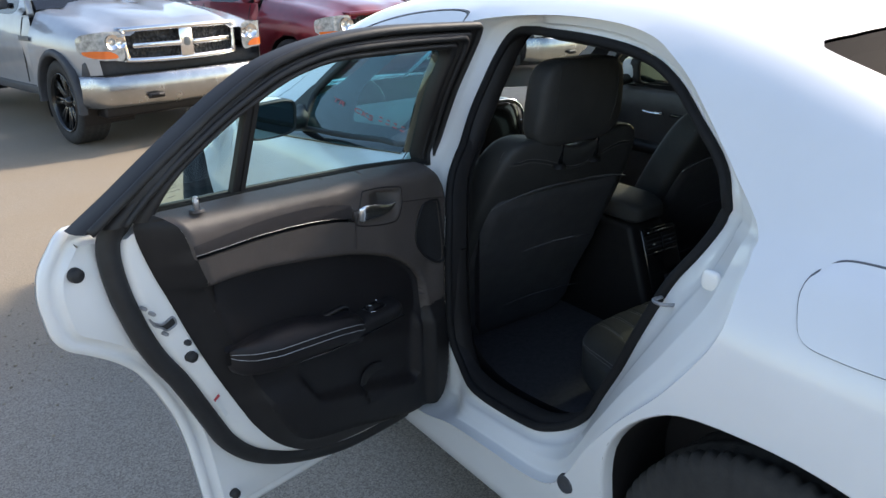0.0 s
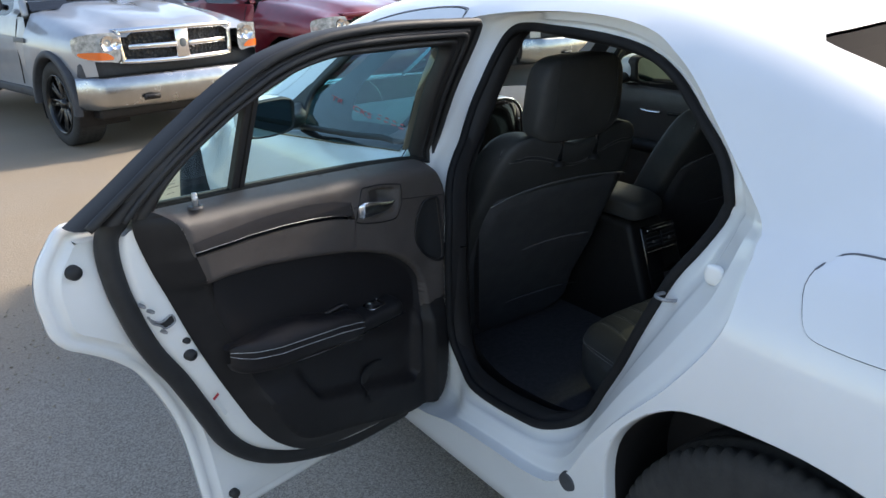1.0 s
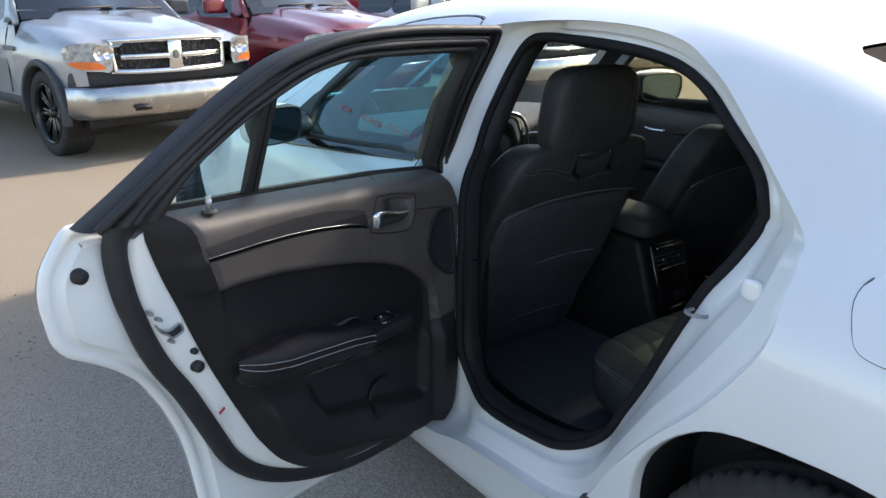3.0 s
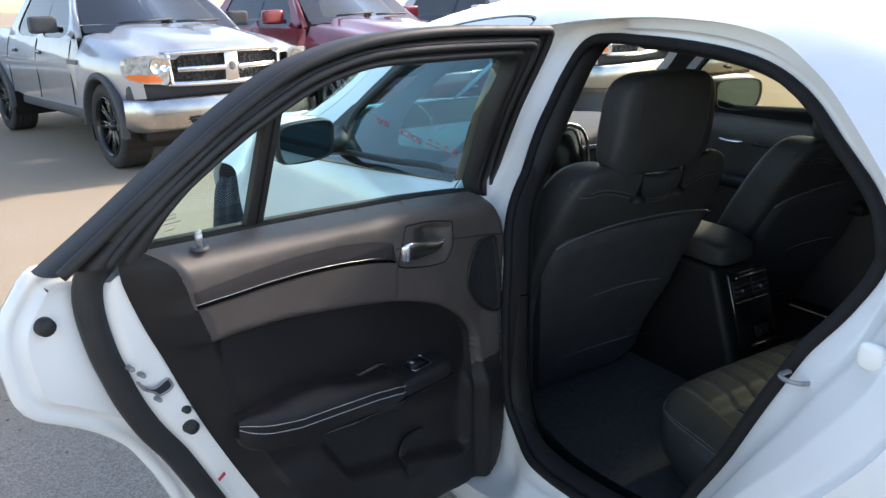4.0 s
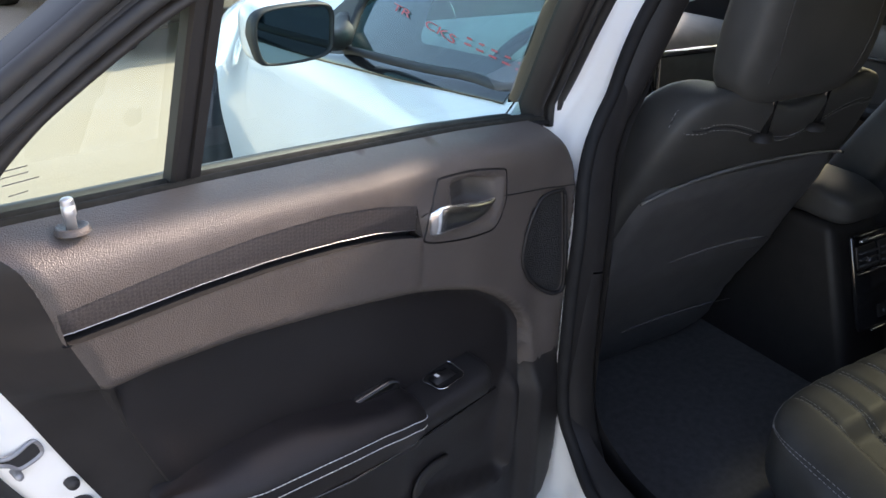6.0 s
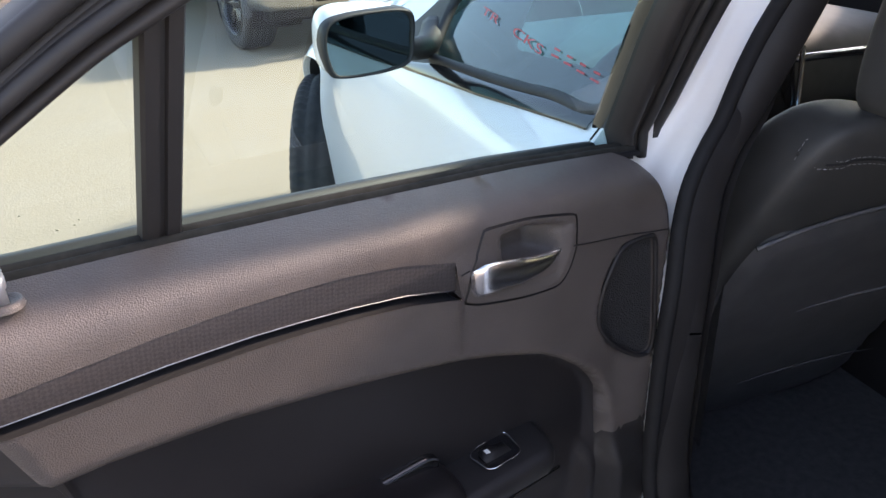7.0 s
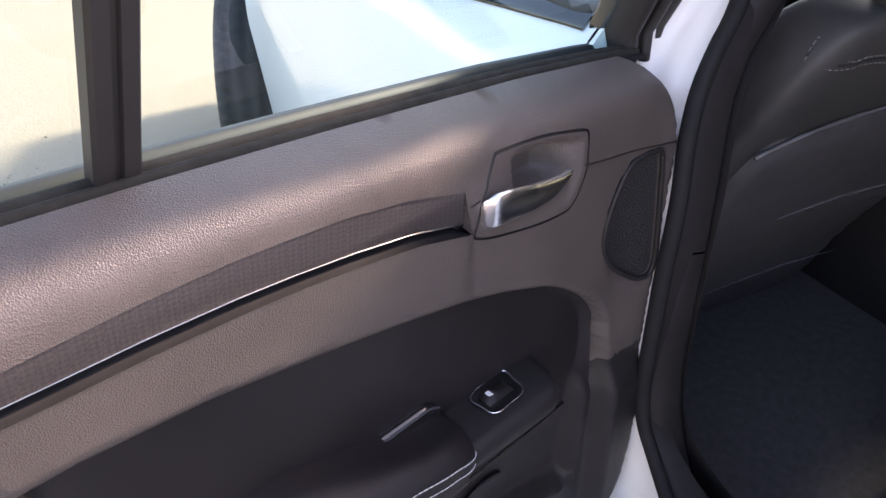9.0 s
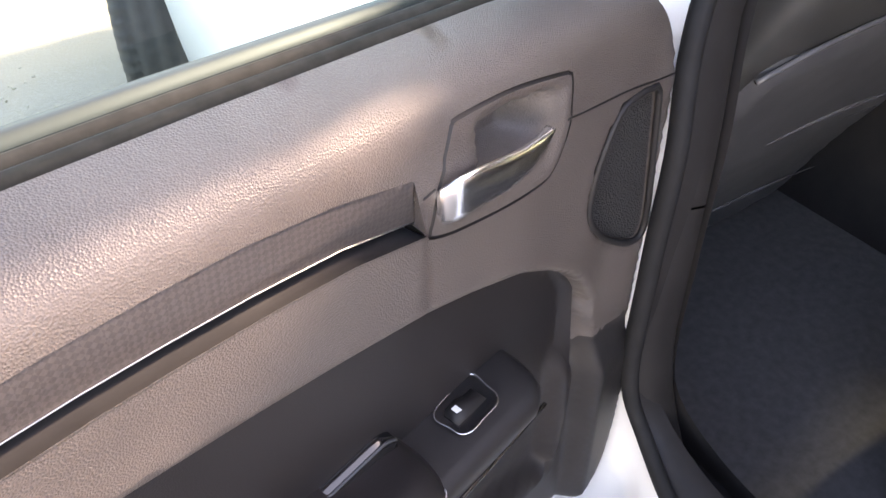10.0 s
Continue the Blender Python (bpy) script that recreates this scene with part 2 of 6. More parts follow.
def loft(loops, closed=True, cap=False):
    """Faces between loops of equally many points."""
    n = len(loops[0])
    verts = [p for l in loops for p in l]
    faces = []
    for i in range(len(loops) - 1):
        for j in range(n if closed else n - 1):
            a, b = i * n + j, i * n + (j + 1) % n
            faces.append((a, b, b + n, a + n))
    if cap:
        faces.append(tuple(range(n))[::-1])
        faces.append(tuple(range((len(loops) - 1) * n, len(loops) * n)))
    return mesh_of(verts, faces)


def tube(path, radius, closed=False, sides=8, squash=1.0):
    """A round bead along a path; radius: a number, or one for each point."""
    p = np.array(path, float)
    n = len(p)
    t = np.roll(p, -1, 0) - np.roll(p, 1, 0) if closed else np.gradient(p, axis=0)
    t /= np.linalg.norm(t, axis=1)[:, None] + 1e-12
    r = np.full(n, radius) if np.isscalar(radius) else np.asarray(radius)
    ref = np.eye(3)[int(np.argmin(np.abs(t).max(0)))]
    u = np.cross(t, ref)
    u /= np.linalg.norm(u, axis=1)[:, None] + 1e-12
    w = np.cross(u, t)
    loops = []
    for i in range(n):
        a = np.linspace(0, 2 * math.pi, sides, endpoint=False)
        loops.append(p[i] + r[i] * (np.cos(a)[:, None] * u[i] + squash * np.sin(a)[:, None] * w[i]))
    if closed:
        loops.append(loops[0])
    return loft(loops, True, not closed)


def merge(*meshes):
    bm = bmesh.new()
    for me in meshes:
        bm.from_mesh(me)
    return bm


def rbox(size, at=(0, 0, 0), bevel=0.01, segments=2, m=None, taper=None):
    """A block with rounded edges; taper(x, y, z) -> x, y, z shapes it."""
    bm = bmesh.new()
    bmesh.ops.create_cube(bm, size=1.0)
    bmesh.ops.scale(bm, vec=size, verts=bm.verts)
    if bevel:
        bmesh.ops.bevel(bm, geom=bm.edges[:], offset=bevel, segments=segments, profile=0.5, affect="EDGES")
    for v in bm.verts:
        if taper:
            v.co = taper(*v.co)
        v.co += Vector(at)
    if m:
        bm.transform(m)
    me = bpy.data.meshes.new("b")
    bm.to_mesh(me)
    bm.free()
    return me


def pillow(half, power=3.0, cuts=14, shape=None):
    """A soft block: a cube of many faces, rounded to a superellipsoid and shaped by shape(x, y, z) -> x, y, z."""
    bm = bmesh.new()
    bmesh.ops.create_cube(bm, size=2.0)
    bmesh.ops.subdivide_edges(bm, edges=bm.edges[:], cuts=cuts, use_grid_fill=True)
    for v in bm.verts:
        c = v.co
        k = (abs(c.x) ** power + abs(c.y) ** power + abs(c.z) ** power) ** (1 / power)
        q = c / k
        x, y, z = q.x * half[0], q.y * half[1], q.z * half[2]
        v.co = shape(x, y, z) if shape else (x, y, z)
    me = bpy.data.meshes.new("p")
    bm.to_mesh(me)
    bm.free()
    return me


def inset(loop, d):
    """A loop drawn inwards by d."""
    p = np.asarray(loop, float)
    t = np.roll(p, -1, 0) - np.roll(p, 1, 0)
    t /= np.linalg.norm(t, axis=1)[:, None] + 1e-12
    nrm = np.stack([-t[:, 1], t[:, 0]], 1)
    area = 0.5 * np.sum(p[:, 0] * np.roll(p[:, 1], -1) - np.roll(p[:, 0], -1) * p[:, 1])
    return p + nrm * (d if area > 0 else -d)


def lathe(profile, sides=48, axis="x"):
    """A turned form: profile of (along, radius)."""
    loops = []
    for a, r in profile:
        w = np.linspace(0, 2 * math.pi, sides, endpoint=False)
        loops.append(np.stack([np.full(sides, a), r * np.cos(w), r * np.sin(w)], 1))
    return loft(loops, True)


def moved(me, m):
    me.transform(m)
    return me


def lerp(x, xs, ys):
    return np.interp(x, xs, ys)


def smooth01(x):
    x = np.clip(x, 0, 1)
    return x * x * (3 - 2 * x)


def onto(me, path, lift=0.0012):
    """A path laid onto the nearest places of a mesh."""
    from mathutils.bvhtree import BVHTree
    bm = bmesh.new()
    bm.from_mesh(me)
    tree = BVHTree.FromBMesh(bm)
    bm.free()
    out = []
    for p in path:
        c, n, i, d = tree.find_nearest(Vector(p))
        out.append(c + n * lift)
    return np.array([tuple(c) for c in out])


# ---- ground ----
def ground_height(x, y):
    return np.where(x > 6, -0.055 * (x - 6), 0.0)


def make_ground():
    xs = np.concatenate([[-400, -100, -40, -20], np.arange(-12, 14, 1.0), [16, 20, 30, 60, 120, 400]])
    ys = np.concatenate([[-400, -100, -30, -10], np.arange(-6, 20, 1.0), [22, 26, 32, 45, 80, 400]])
    gx, gy = np.meshgrid(xs, ys)
    z = ground_height(gx, gy)
    verts = np.stack([gx.ravel(), gy.ravel(), z.ravel()], 1)
    w = len(xs)
    faces = [(j * w + i, j * w + i + 1, (j + 1) * w + i + 1, (j + 1) * w + i) for j in range(len(ys) - 1) for i in range(w - 1)]
    m = material("dusty_asphalt", (0.2, 0.18, 0.15), 0.9)
    b = m.node_tree.nodes["Principled BSDF"]
    tc = node(m, "ShaderNodeTexCoord")
    big = node(m, "ShaderNodeTexNoise", Scale=0.35, Detail=5.0, Roughness=0.6)
    fine = node(m, "ShaderNodeTexNoise", Scale=130.0, Detail=4.0, Roughness=0.7)
    stone = node(m, "ShaderNodeTexVoronoi", Scale=95.0)
    for t in (big, fine, stone):
        wire(m, tc.outputs["Object"], t.inputs["Vector"])
    sep = node(m, "ShaderNodeSeparateXYZ")
    wire(m, tc.outputs["Object"], sep.inputs[0])
    # dust lies thicker out on the lane than where cars are parked
    far = node(m, "ShaderNodeMapRange", From_Min=3.0, From_Max=4.2)
    wire(m, sep.outputs["Y"], far.inputs["Value"])
    add = node(m, "ShaderNodeMath")
    wire(m, far.outputs[0], add.inputs[0])
    off = node(m, "ShaderNodeMapRange", From_Min=0.3, From_Max=0.7, To_Min=-0.45, To_Max=0.40)
    wire(m, big.outputs["Fac"], off.inputs["Value"])
    wire(m, off.outputs[0], add.inputs[1])
    asphalt = node(m, "ShaderNodeValToRGB")
    asphalt.color_ramp.elements[0].position, asphalt.color_ramp.elements[1].position = 0.15, 0.9
    asphalt.color_ramp.elements[0].color, asphalt.color_ramp.elements[1].color = (0.155, 0.135, 0.112, 1), (0.40, 0.355, 0.30, 1)
    dust = node(m, "ShaderNodeValToRGB")
    dust.color_ramp.elements[0].position, dust.color_ramp.elements[1].position = 0.3, 0.7
    dust.color_ramp.elements[0].color, dust.color_ramp.elements[1].color = (0.215, 0.17, 0.118, 1), (0.31, 0.25, 0.18, 1)
    tone = node(m, "ShaderNodeTexVoronoi", Scale=230.0)
    wire(m, tc.outputs["Object"], tone.inputs["Vector"])
    grey = node(m, "ShaderNodeSeparateColor")
    wire(m, tone.outputs["Color"], grey.inputs[0])
    both = node(m, "ShaderNodeMix")
    both.inputs[0].default_value = 0.6
    wire(m, fine.outputs["Fac"], both.inputs[2])
    wire(m, grey.outputs[0], both.inputs[3])
    wire(m, both.outputs[0], asphalt.inputs["Fac"])
    wire(m, fine.outputs["Fac"], dust.inputs["Fac"])
    mx = m.node_tree.nodes.new("ShaderNodeMix")
    mx.data_type = "RGBA"
    wire(m, add.outputs[0], mx.inputs[0])
    wire(m, asphalt.outputs[0], mx.inputs[6])
    wire(m, dust.outputs[0], mx.inputs[7])
    # pale grit scattered over it
    grit = node(m, "ShaderNodeTexVoronoi", Scale=70.0)
    wire(m, tc.outputs["Object"], grit.inputs["Vector"])
    near = node(m, "ShaderNodeMapRange", From_Min=0.12, From_Max=0.30, To_Min=0.55, To_Max=0.0)
    wire(m, grit.outputs["Distance"], near.inputs["Value"])
    patch = node(m, "ShaderNodeTexNoise", Scale=2.2, Detail=3.0)
    wire(m, tc.outputs["Object"], patch.inputs["Vector"])
    few = node(m, "ShaderNodeMapRange", From_Min=0.42, From_Max=0.66)
    wire(m, patch.outputs["Fac"], few.inputs["Value"])
    amount = node(m, "ShaderNodeMath")
    amount.operation = "MULTIPLY"
    wire(m, near.outputs[0], amount.inputs[0])
    wire(m, few.outputs[0], amount.inputs[1])
    mg = m.node_tree.nodes.new("ShaderNodeMix")
    mg.data_type = "RGBA"
    mg.inputs[7].default_value = (0.46, 0.42, 0.36, 1)
    wire(m, amount.outputs[0], mg.inputs[0])
    wire(m, mx.outputs[2], mg.inputs[6])
    wire(m, mg.outputs[2], b.inputs["Base Color"])
    bp = node(m, "ShaderNodeBump", Strength=0.22, Distance=0.008)
    sm = node(m, "ShaderNodeMath")
    wire(m, fine.outputs["Fac"], sm.inputs[0])
    wire(m, stone.outputs["Distance"], sm.inputs[1])
    wire(m, sm.outputs[0], bp.inputs["Height"])
    wire(m, bp.outputs[0], b.inputs["Normal"])
    me = mesh_of(verts, faces)
    ob = part("ground", me, m, None, smooth=True)
    return tagged(ob, "dusty grey asphalt lot with tan dirt and loose gravel", "ground", kind="structure")


make_ground()


def make_gravel():
    """Loose stones along the edge of the dirt."""
    rng = np.random.default_rng(7)
    bm = bmesh.new()
    for i in range(420):
        x, y = rng.uniform(-2.7, -1.2), rng.normal(3.6, 0.3)
        size = rng.uniform(0.002, 0.008)
        res = bmesh.ops.create_icosphere(bm, subdivisions=1, radius=size)
        spin = Matrix.Rotation(rng.uniform(0, 6.28), 3, "Z")
        sx, sy, sz = rng.uniform(0.7, 1.3), rng.uniform(0.7, 1.3), rng.uniform(0.45, 0.8)
        for v in res["verts"]:
            c = spin @ Vector((v.co.x * sx, v.co.y * sy, v.co.z * sz)) * rng.uniform(0.85, 1.1)
            v.co = c + Vector((x, y, size * 0.3))
    stone = mottle(material("tan_gravel", (0.25, 0.2, 0.15), 0.9), 25, (0.20, 0.165, 0.125), (0.40, 0.34, 0.26))
    tagged(part("gravel", bm, stone, None, smooth=False), "loose tan and brown gravel on the asphalt", "gravel", kind="stuff")


make_gravel()

# ---- the white sedan: its skin as sections across its length ----
# rear axle at y 0.50, front axle at y 3.45; s runs up the side and over the roof to the middle
SEC_S = [0.20, 0.245, 0.28, 0.33, 0.45, 0.60, 0.78, 0.90, 0.98, 1.03, 1.07, 1.14, 1.25, 1.35, 1.41, 1.50, 1.65, 1.80, 1.99]
SEC_X = [0.835, 0.880, 0.889, 0.893, 0.912, 0.924, 0.926, 0.912, 0.888, 0.856, 0.822, 0.781, 0.720, 0.658, 0.590, 0.500, 0.340, 0.190, 0.0]
SEC_Z = [0.20, 0.245, 0.28, 0.33, 0.45, 0.60, 0.78, 0.90, 0.98, 1.03, 1.07, 1.14, 1.25, 1.35, 1.405, 1.437, 1.466, 1.480, 1.485]
_sec = curve(np.stack([SEC_S, SEC_X, SEC_Z], 1), 0.01)
_rise = curve([(-0.75, -0.02), (-0.3, 0.10), (0.0, 0.24), (0.3, 0.36), (0.6, 0.60), (0.75, 0.725), (0.9, 0.84), (1.12, 0.95), (1.4, 1.0), (1.8, 1.0), (2.15, 0.945),
               (2.4, 0.82), (2.7, 0.49), (3.0, 0.11), (3.15, 0.04), (3.6, 0.0), (4.3, -0.1)], 0.02)
_taper = curve([(-0.75, 0.93), (0.0, 0.985), (0.5, 1.0), (2.6, 1.0), (3.2, 1.0), (3.5, 1.0), (3.6, 0.993), (3.7, 0.965), (3.82, 0.905), (4.0, 0.80), (4.3, 0.62)], 0.05)
_drop = curve([(-0.75, 1.0), (2.3, 1.0), (2.8, 0.92), (3.3, 0.72), (3.8, 0.5), (4.3, 0.3)], 0.05)


def skin(q, depth=0.0, side=-1):
    """Points (y, s) carried onto the body, so far under its skin."""
    q = np.asarray(q, float)
    y, s = q[:, 0], q[:, 1]

    def at(yy, ss):
        order = _sec[:, 0]
        x = lerp(ss, order, _sec[:, 1]) * lerp(yy, _taper[:, 0], _taper[:, 1])
        z = lerp(ss, order, _sec[:, 2])
        # the fender's shoulder rounds in towards the nose
        x = x * (1 - 0.13 * smooth01((yy - 2.85) / 0.6) * smooth01((ss - 0.66) / 0.30))
        x = np.where(ss > 1.07, x * lerp(yy, [0.0, 0.7, 1.2], [0.94, 0.985, 1.0]), x)
        z = np.where(z > 1.07, 1.07 + (z - 1.07) * lerp(yy, _rise[:, 0], _rise[:, 1]), z)
        z = np.where(z > 0.8, 0.8 + (z - 0.8) * lerp(yy, _drop[:, 0], _drop[:, 1]), z)
        return np.stack([-x, yy, z], 1)

    p = at(y, s)
    if np.any(depth):
        e = 0.004
        a = at(y + e, s) - at(y - e, s)
        b = at(y, np.clip(s + e, 0.2, 1.99)) - at(y, np.clip(s - e, 0.2, 1.99))
        n = np.cross(a, b)
        n /= np.linalg.norm(n, axis=1)[:, None] + 1e-12
        n *= np.sign((n * np.stack([-np.ones(len(y)), np.zeros(len(y)), np.full(len(y), 0.5)], 1)).sum(1))[:, None]
        k = smooth01((s - 1.38) / 0.10)[:, None]
        n = n * k + np.array([-1.0, 0, 0]) * (1 - k)
        p = p - n * np.broadcast_to(depth, len(y))[:, None]
    if side > 0:
        p[:, 0] *= -1
    return p


def ring(cy, cz, r, a0=0.0, a1=360.0, count=40):
    a = np.radians(np.linspace(a0, a1, count, endpoint=(a1 - a0) < 359))
    return np.stack([cy + r * np.cos(a), cz + r * np.sin(a)], 1)


sedan = thing("sedan", label="white four-door sedan with its rear door open", category="car")

DOOR_CUT = curve([(1.70, 1.372), (1.45, 1.398), (1.25, 1.400), (1.12, 1.388), (1.034, 1.364), (0.955, 1.324), (0.847, 1.239), (0.745, 1.145), (0.707, 1.098),
                  (0.687, 1.034), (0.688, 0.936), (0.765, 0.81), (0.87, 0.69), (0.945, 0.59), (1.0, 0.50), (1.06, 0.43), (1.15, 0.398), (1.3, 0.388), (1.46, 0.372), (1.58, 0.338), (1.66, 0.335), (1.695, 0.39),
                  (1.70, 0.6), (1.706, 0.9), (1.716, 1.05), (1.726, 1.22), (1.726, 1.33)], 0.02, True)
SEAL = curve([(1.648, 1.343), (1.58, 1.358), (1.356, 1.358), (1.171, 1.343), (1.057, 1.306), (0.961, 1.242), (0.88, 1.18), (0.840, 1.125), (0.838, 1.078),
              (0.858, 1.0), (0.897, 0.93), (0.925, 0.865), (0.962, 0.78), (1.0, 0.695), (1.052, 0.60), (1.10, 0.515), (1.165, 0.468), (1.27, 0.443), (1.43, 0.433), (1.53, 0.458), (1.585, 0.505), (1.600, 0.58),
              (1.600, 0.72), (1.606, 0.86), (1.632, 0.96), (1.656, 1.04), (1.674, 1.10), (1.681, 1.16), (1.677, 1.22), (1.671, 1.28)], 0.02, True)
FRONT_CUT = curve([(2.40, 1.31), (2.25, 1.36), (2.0, 1.392), (1.78, 1.398), (1.732, 1.36), (1.732, 1.2), (1.722, 1.05), (1.716, 0.8), (1.71, 0.5), (1.74, 0.40), (1.9, 0.385), (2.6, 0.385),
                   (2.82, 0.42), (2.87, 0.6), (2.87, 0.9), (2.85, 0.97), (2.70, 1.06), (2.55, 1.19)], 0.02, True)
FRONT_PANE = curve([(2.30, 1.222), (2.2, 1.292), (2.0, 1.34), (1.80, 1.352), (1.756, 1.335), (1.75, 1.15), (1.746, 1.067), (1.87, 1.057), (2.0, 1.046), (2.25, 1.031), (2.33, 1.031), (2.37, 1.075), (2.385, 1.13), (2.36, 1.17)], 0.02, True)
SHIELD = [(2.36, 1.99), (2.36, 1.60), (2.38, 1.45), (2.45, 1.365), (2.57, 1.27), (2.73, 1.165), (2.92, 1.11), (3.03, 1.13), (3.06, 1.3), (3.08, 1.99)]
BACKLIGHT = [(0.80, 1.99), (0.805, 1.85), (0.81, 1.72), (0.82, 1.60), (0.832, 1.535), (0.815, 1.51), (0.69, 1.50), (0.3, 1.485), (0.0, 1.485), (-0.08, 1.6), (-0.1, 1.99)]


def arch_line(cy, shrink=0.0, count=50):
    """A wheel arch from its rear foot over to its front foot, drawn in towards the wheel by shrink."""
    p = np.array([(-0.375, 0.205), (-0.385, 0.40), (-0.375, 0.53), (-0.335, 0.64), (-0.26, 0.73), (-0.15, 0.785), (-0.03, 0.803), (0.09, 0.798), (0.18, 0.785), (0.235, 0.765), (0.30, 0.715), (0.35, 0.65), (0.371, 0.58), (0.373, 0.48), (0.37, 0.36), (0.375, 0.205)])
    p = resample(curve(p, 0.02), count)
    c = np.array([0.0, 0.36])
    d = p - c
    return c + d * (1 - shrink / np.linalg.norm(d, axis=1)[:, None]) + (cy, 0)



def body_outline():
    """The side from tail to nose along the sill, with the wheel arches taken out of its lower edge, and back along the roof's middle."""
    low = [(-0.72, 0.32), (-0.3, 0.24), (0.05, 0.205)]
    a, b = arch_line(0.53, 0, 40), arch_line(3.45, 0, 40)
    line = low + [tuple(p) for p in a] + [(0.95, 0.205)] + [(y, 0.20) for y in np.arange(1.0, 2.95, 0.05)] + [tuple(p) for p in b] + [(3.95, 0.25), (4.25, 0.35)]
    up = [(4.25, s) for s in np.arange(0.4, 1.99, 0.06)]
    return line, up


low, up = body_outline()
BODY = np.array(low + up + [(y, 1.99) for y in np.arange(4.2, -0.7, -0.05)] + [(-0.72, s) for s in np.arange(1.96, 0.36, -0.06)])
shield_hole = curve([(p[0], min(p[1], 1.9893)) for p in SHIELD], 0.04)
back_hole = curve([(p[0], min(p[1], 1.9893)) for p in BACKLIGHT], 0.04)
part("body_side", sheet(BODY, 0.035, lambda v: skin(v), [DOOR_CUT, FRONT_CUT, shield_hole, back_hole]), WHITE, sedan, "glossy white quarter panel, roof, sill and fender")

R_FRONT = curve([(2.36, 1.235), (2.2, 1.315), (2.0, 1.352), (1.82, 1.356), (1.79, 1.30), (1.775, 1.15), (1.765, 1.04), (2.0, 1.025), (2.3, 1.005), (2.56, 0.99), (2.60, 1.01), (2.50, 1.12)], 0.02, True)
R_REAR = curve([(1.60, 1.345), (1.35, 1.345), (1.15, 1.31), (1.0, 1.22), (0.9, 1.13), (0.88, 1.085), (1.1, 1.075), (1.6, 1.06), (1.63, 1.2)], 0.03, True)
part("body_side", sheet(BODY, 0.05, lambda v: skin(v, 0, 1), [R_FRONT, R_REAR, shield_hole, back_hole], flip=True), WHITE, sedan, "glossy white far side of the body")
for side in (-1, 1):
    part("windscreen", sheet(shield_hole, 0.06, lambda v: skin(v, 0.004, side)), SHIELDGLASS, sedan, "clear laminated windscreen").visible_shadow = False
    part("rear_window", sheet(back_hole, 0.06, lambda v: skin(v, 0.004, side)), DARKGLASS, sedan, "dark tinted rear window").visible_shadow = False
for hole, mat in ((R_FRONT, FARGLASS), (R_REAR, PRIVACY)):
    part("side_window", sheet(hole, 0.05, lambda v: skin(v, 0.012, 1)), mat, sedan, "tinted side window")
    part("window_seal", tube(skin(hole, 0.004, 1), 0.012, True, 6), RUBBER, sedan)

# bumpers close the body at nose and tail
for y0, way, reach, name, label in ((-0.72, -1, 0.24, "rear_bumper", "white rear bumper and boot face"), (4.25, 1, 0.14, "front_bumper", "white front bumper")):
    s_line = np.concatenate([np.arange(0.36, 1.96, 0.06), [1.985]])
    half = skin(np.stack([np.full(len(s_line), y0), s_line], 1))
    line = np.vstack([half, (half * (-1, 1, 1))[::-1]])
    loops = [line]
    for f, k in ((0.35, 0.985), (0.65, 0.96), (0.85, 0.91), (0.96, 0.84), (1.0, 0.72)):
        l = line.copy()
        l[:, 0] *= k
        l[:, 2] = 0.62 + (l[:, 2] - 0.62) * (0.5 + 0.5 * k)
        l[:, 1] = y0 + way * reach * f * (1 - 0.25 * (l[:, 0] / 0.9) ** 2)
        loops.append(l)
    part(name, loft(loops, True, True), WHITE, sedan, label)

# the rear door's opening: white jamb, step, rubber seal
cut = resample(DOOR_CUT, 220, True)
seal = resample(SEAL, 220, True)
k0 = int(np.argmin(np.linalg.norm(seal - cut[0], axis=1)))
seal = np.roll(seal, -k0, 0)


def front_of(q):
    """1 along the hinge pillar, 0 elsewhere: the jamb is deeper there."""
    return smooth01((q[:, 0] - 1.46) / 0.12)


def rear_of(q):
    """1 along the slanting rear edge over the wheel, where the jamb reaches further in."""
    return smooth01((1.22 - q[:, 0]) / 0.16) * smooth01((1.13 - q[:, 1]) / 0.10)


jamb_loops = []
for f, depth, deep in ((0.0, 0.0, 0.0), (0.01, 0.006, 0.012), (0.05, 0.026, 0.06), (0.09, 0.032, 0.09), (0.17, 0.034, 0.10), (0.20, 0.043, 0.106), (0.36, 0.047, 0.111), (0.40, 0.056, 0.113), (0.60, 0.061, 0.117), (0.66, 0.074, 0.120), (0.72, 0.085, 0.122), (0.85, 0.092, 0.124), (1.0, 0.097, 0.127)):
    q = cut * (1 - f) + seal * f
    k, w = front_of(q), rear_of(q)
    depth = depth + w * 0.063 * max(0.0, (f - 0.36) / 0.64)
    jamb_loops.append(skin(q, depth * (1 - k) + deep * k))
part("door_jamb", loft(jamb_loops), JAMB, sedan, "white painted door jamb with a stepped flange")
mid = seal.mean(0)
inner = seal + (mid - seal) / np.linalg.norm(mid - seal, axis=1)[:, None] * 0.010
part("door_seal", tube(skin(inner, 0.096 + 0.028 * front_of(inner) + 0.063 * rear_of(inner)), 0.0115, True, 10, 0.9), SEALRUBBER, sedan, "black rubber door seal")
toward = (mid - seal) / np.linalg.norm(mid - seal, axis=1)[:, None]
slim = (1 - 0.75 * front_of(seal))[:, None]
inner2 = seal + toward * (0.010 + 0.014 * slim)
inner3 = seal + toward * (0.010 + 0.035 * slim)
low = 0.028 * front_of(inner) + 0.063 * rear_of(inner)
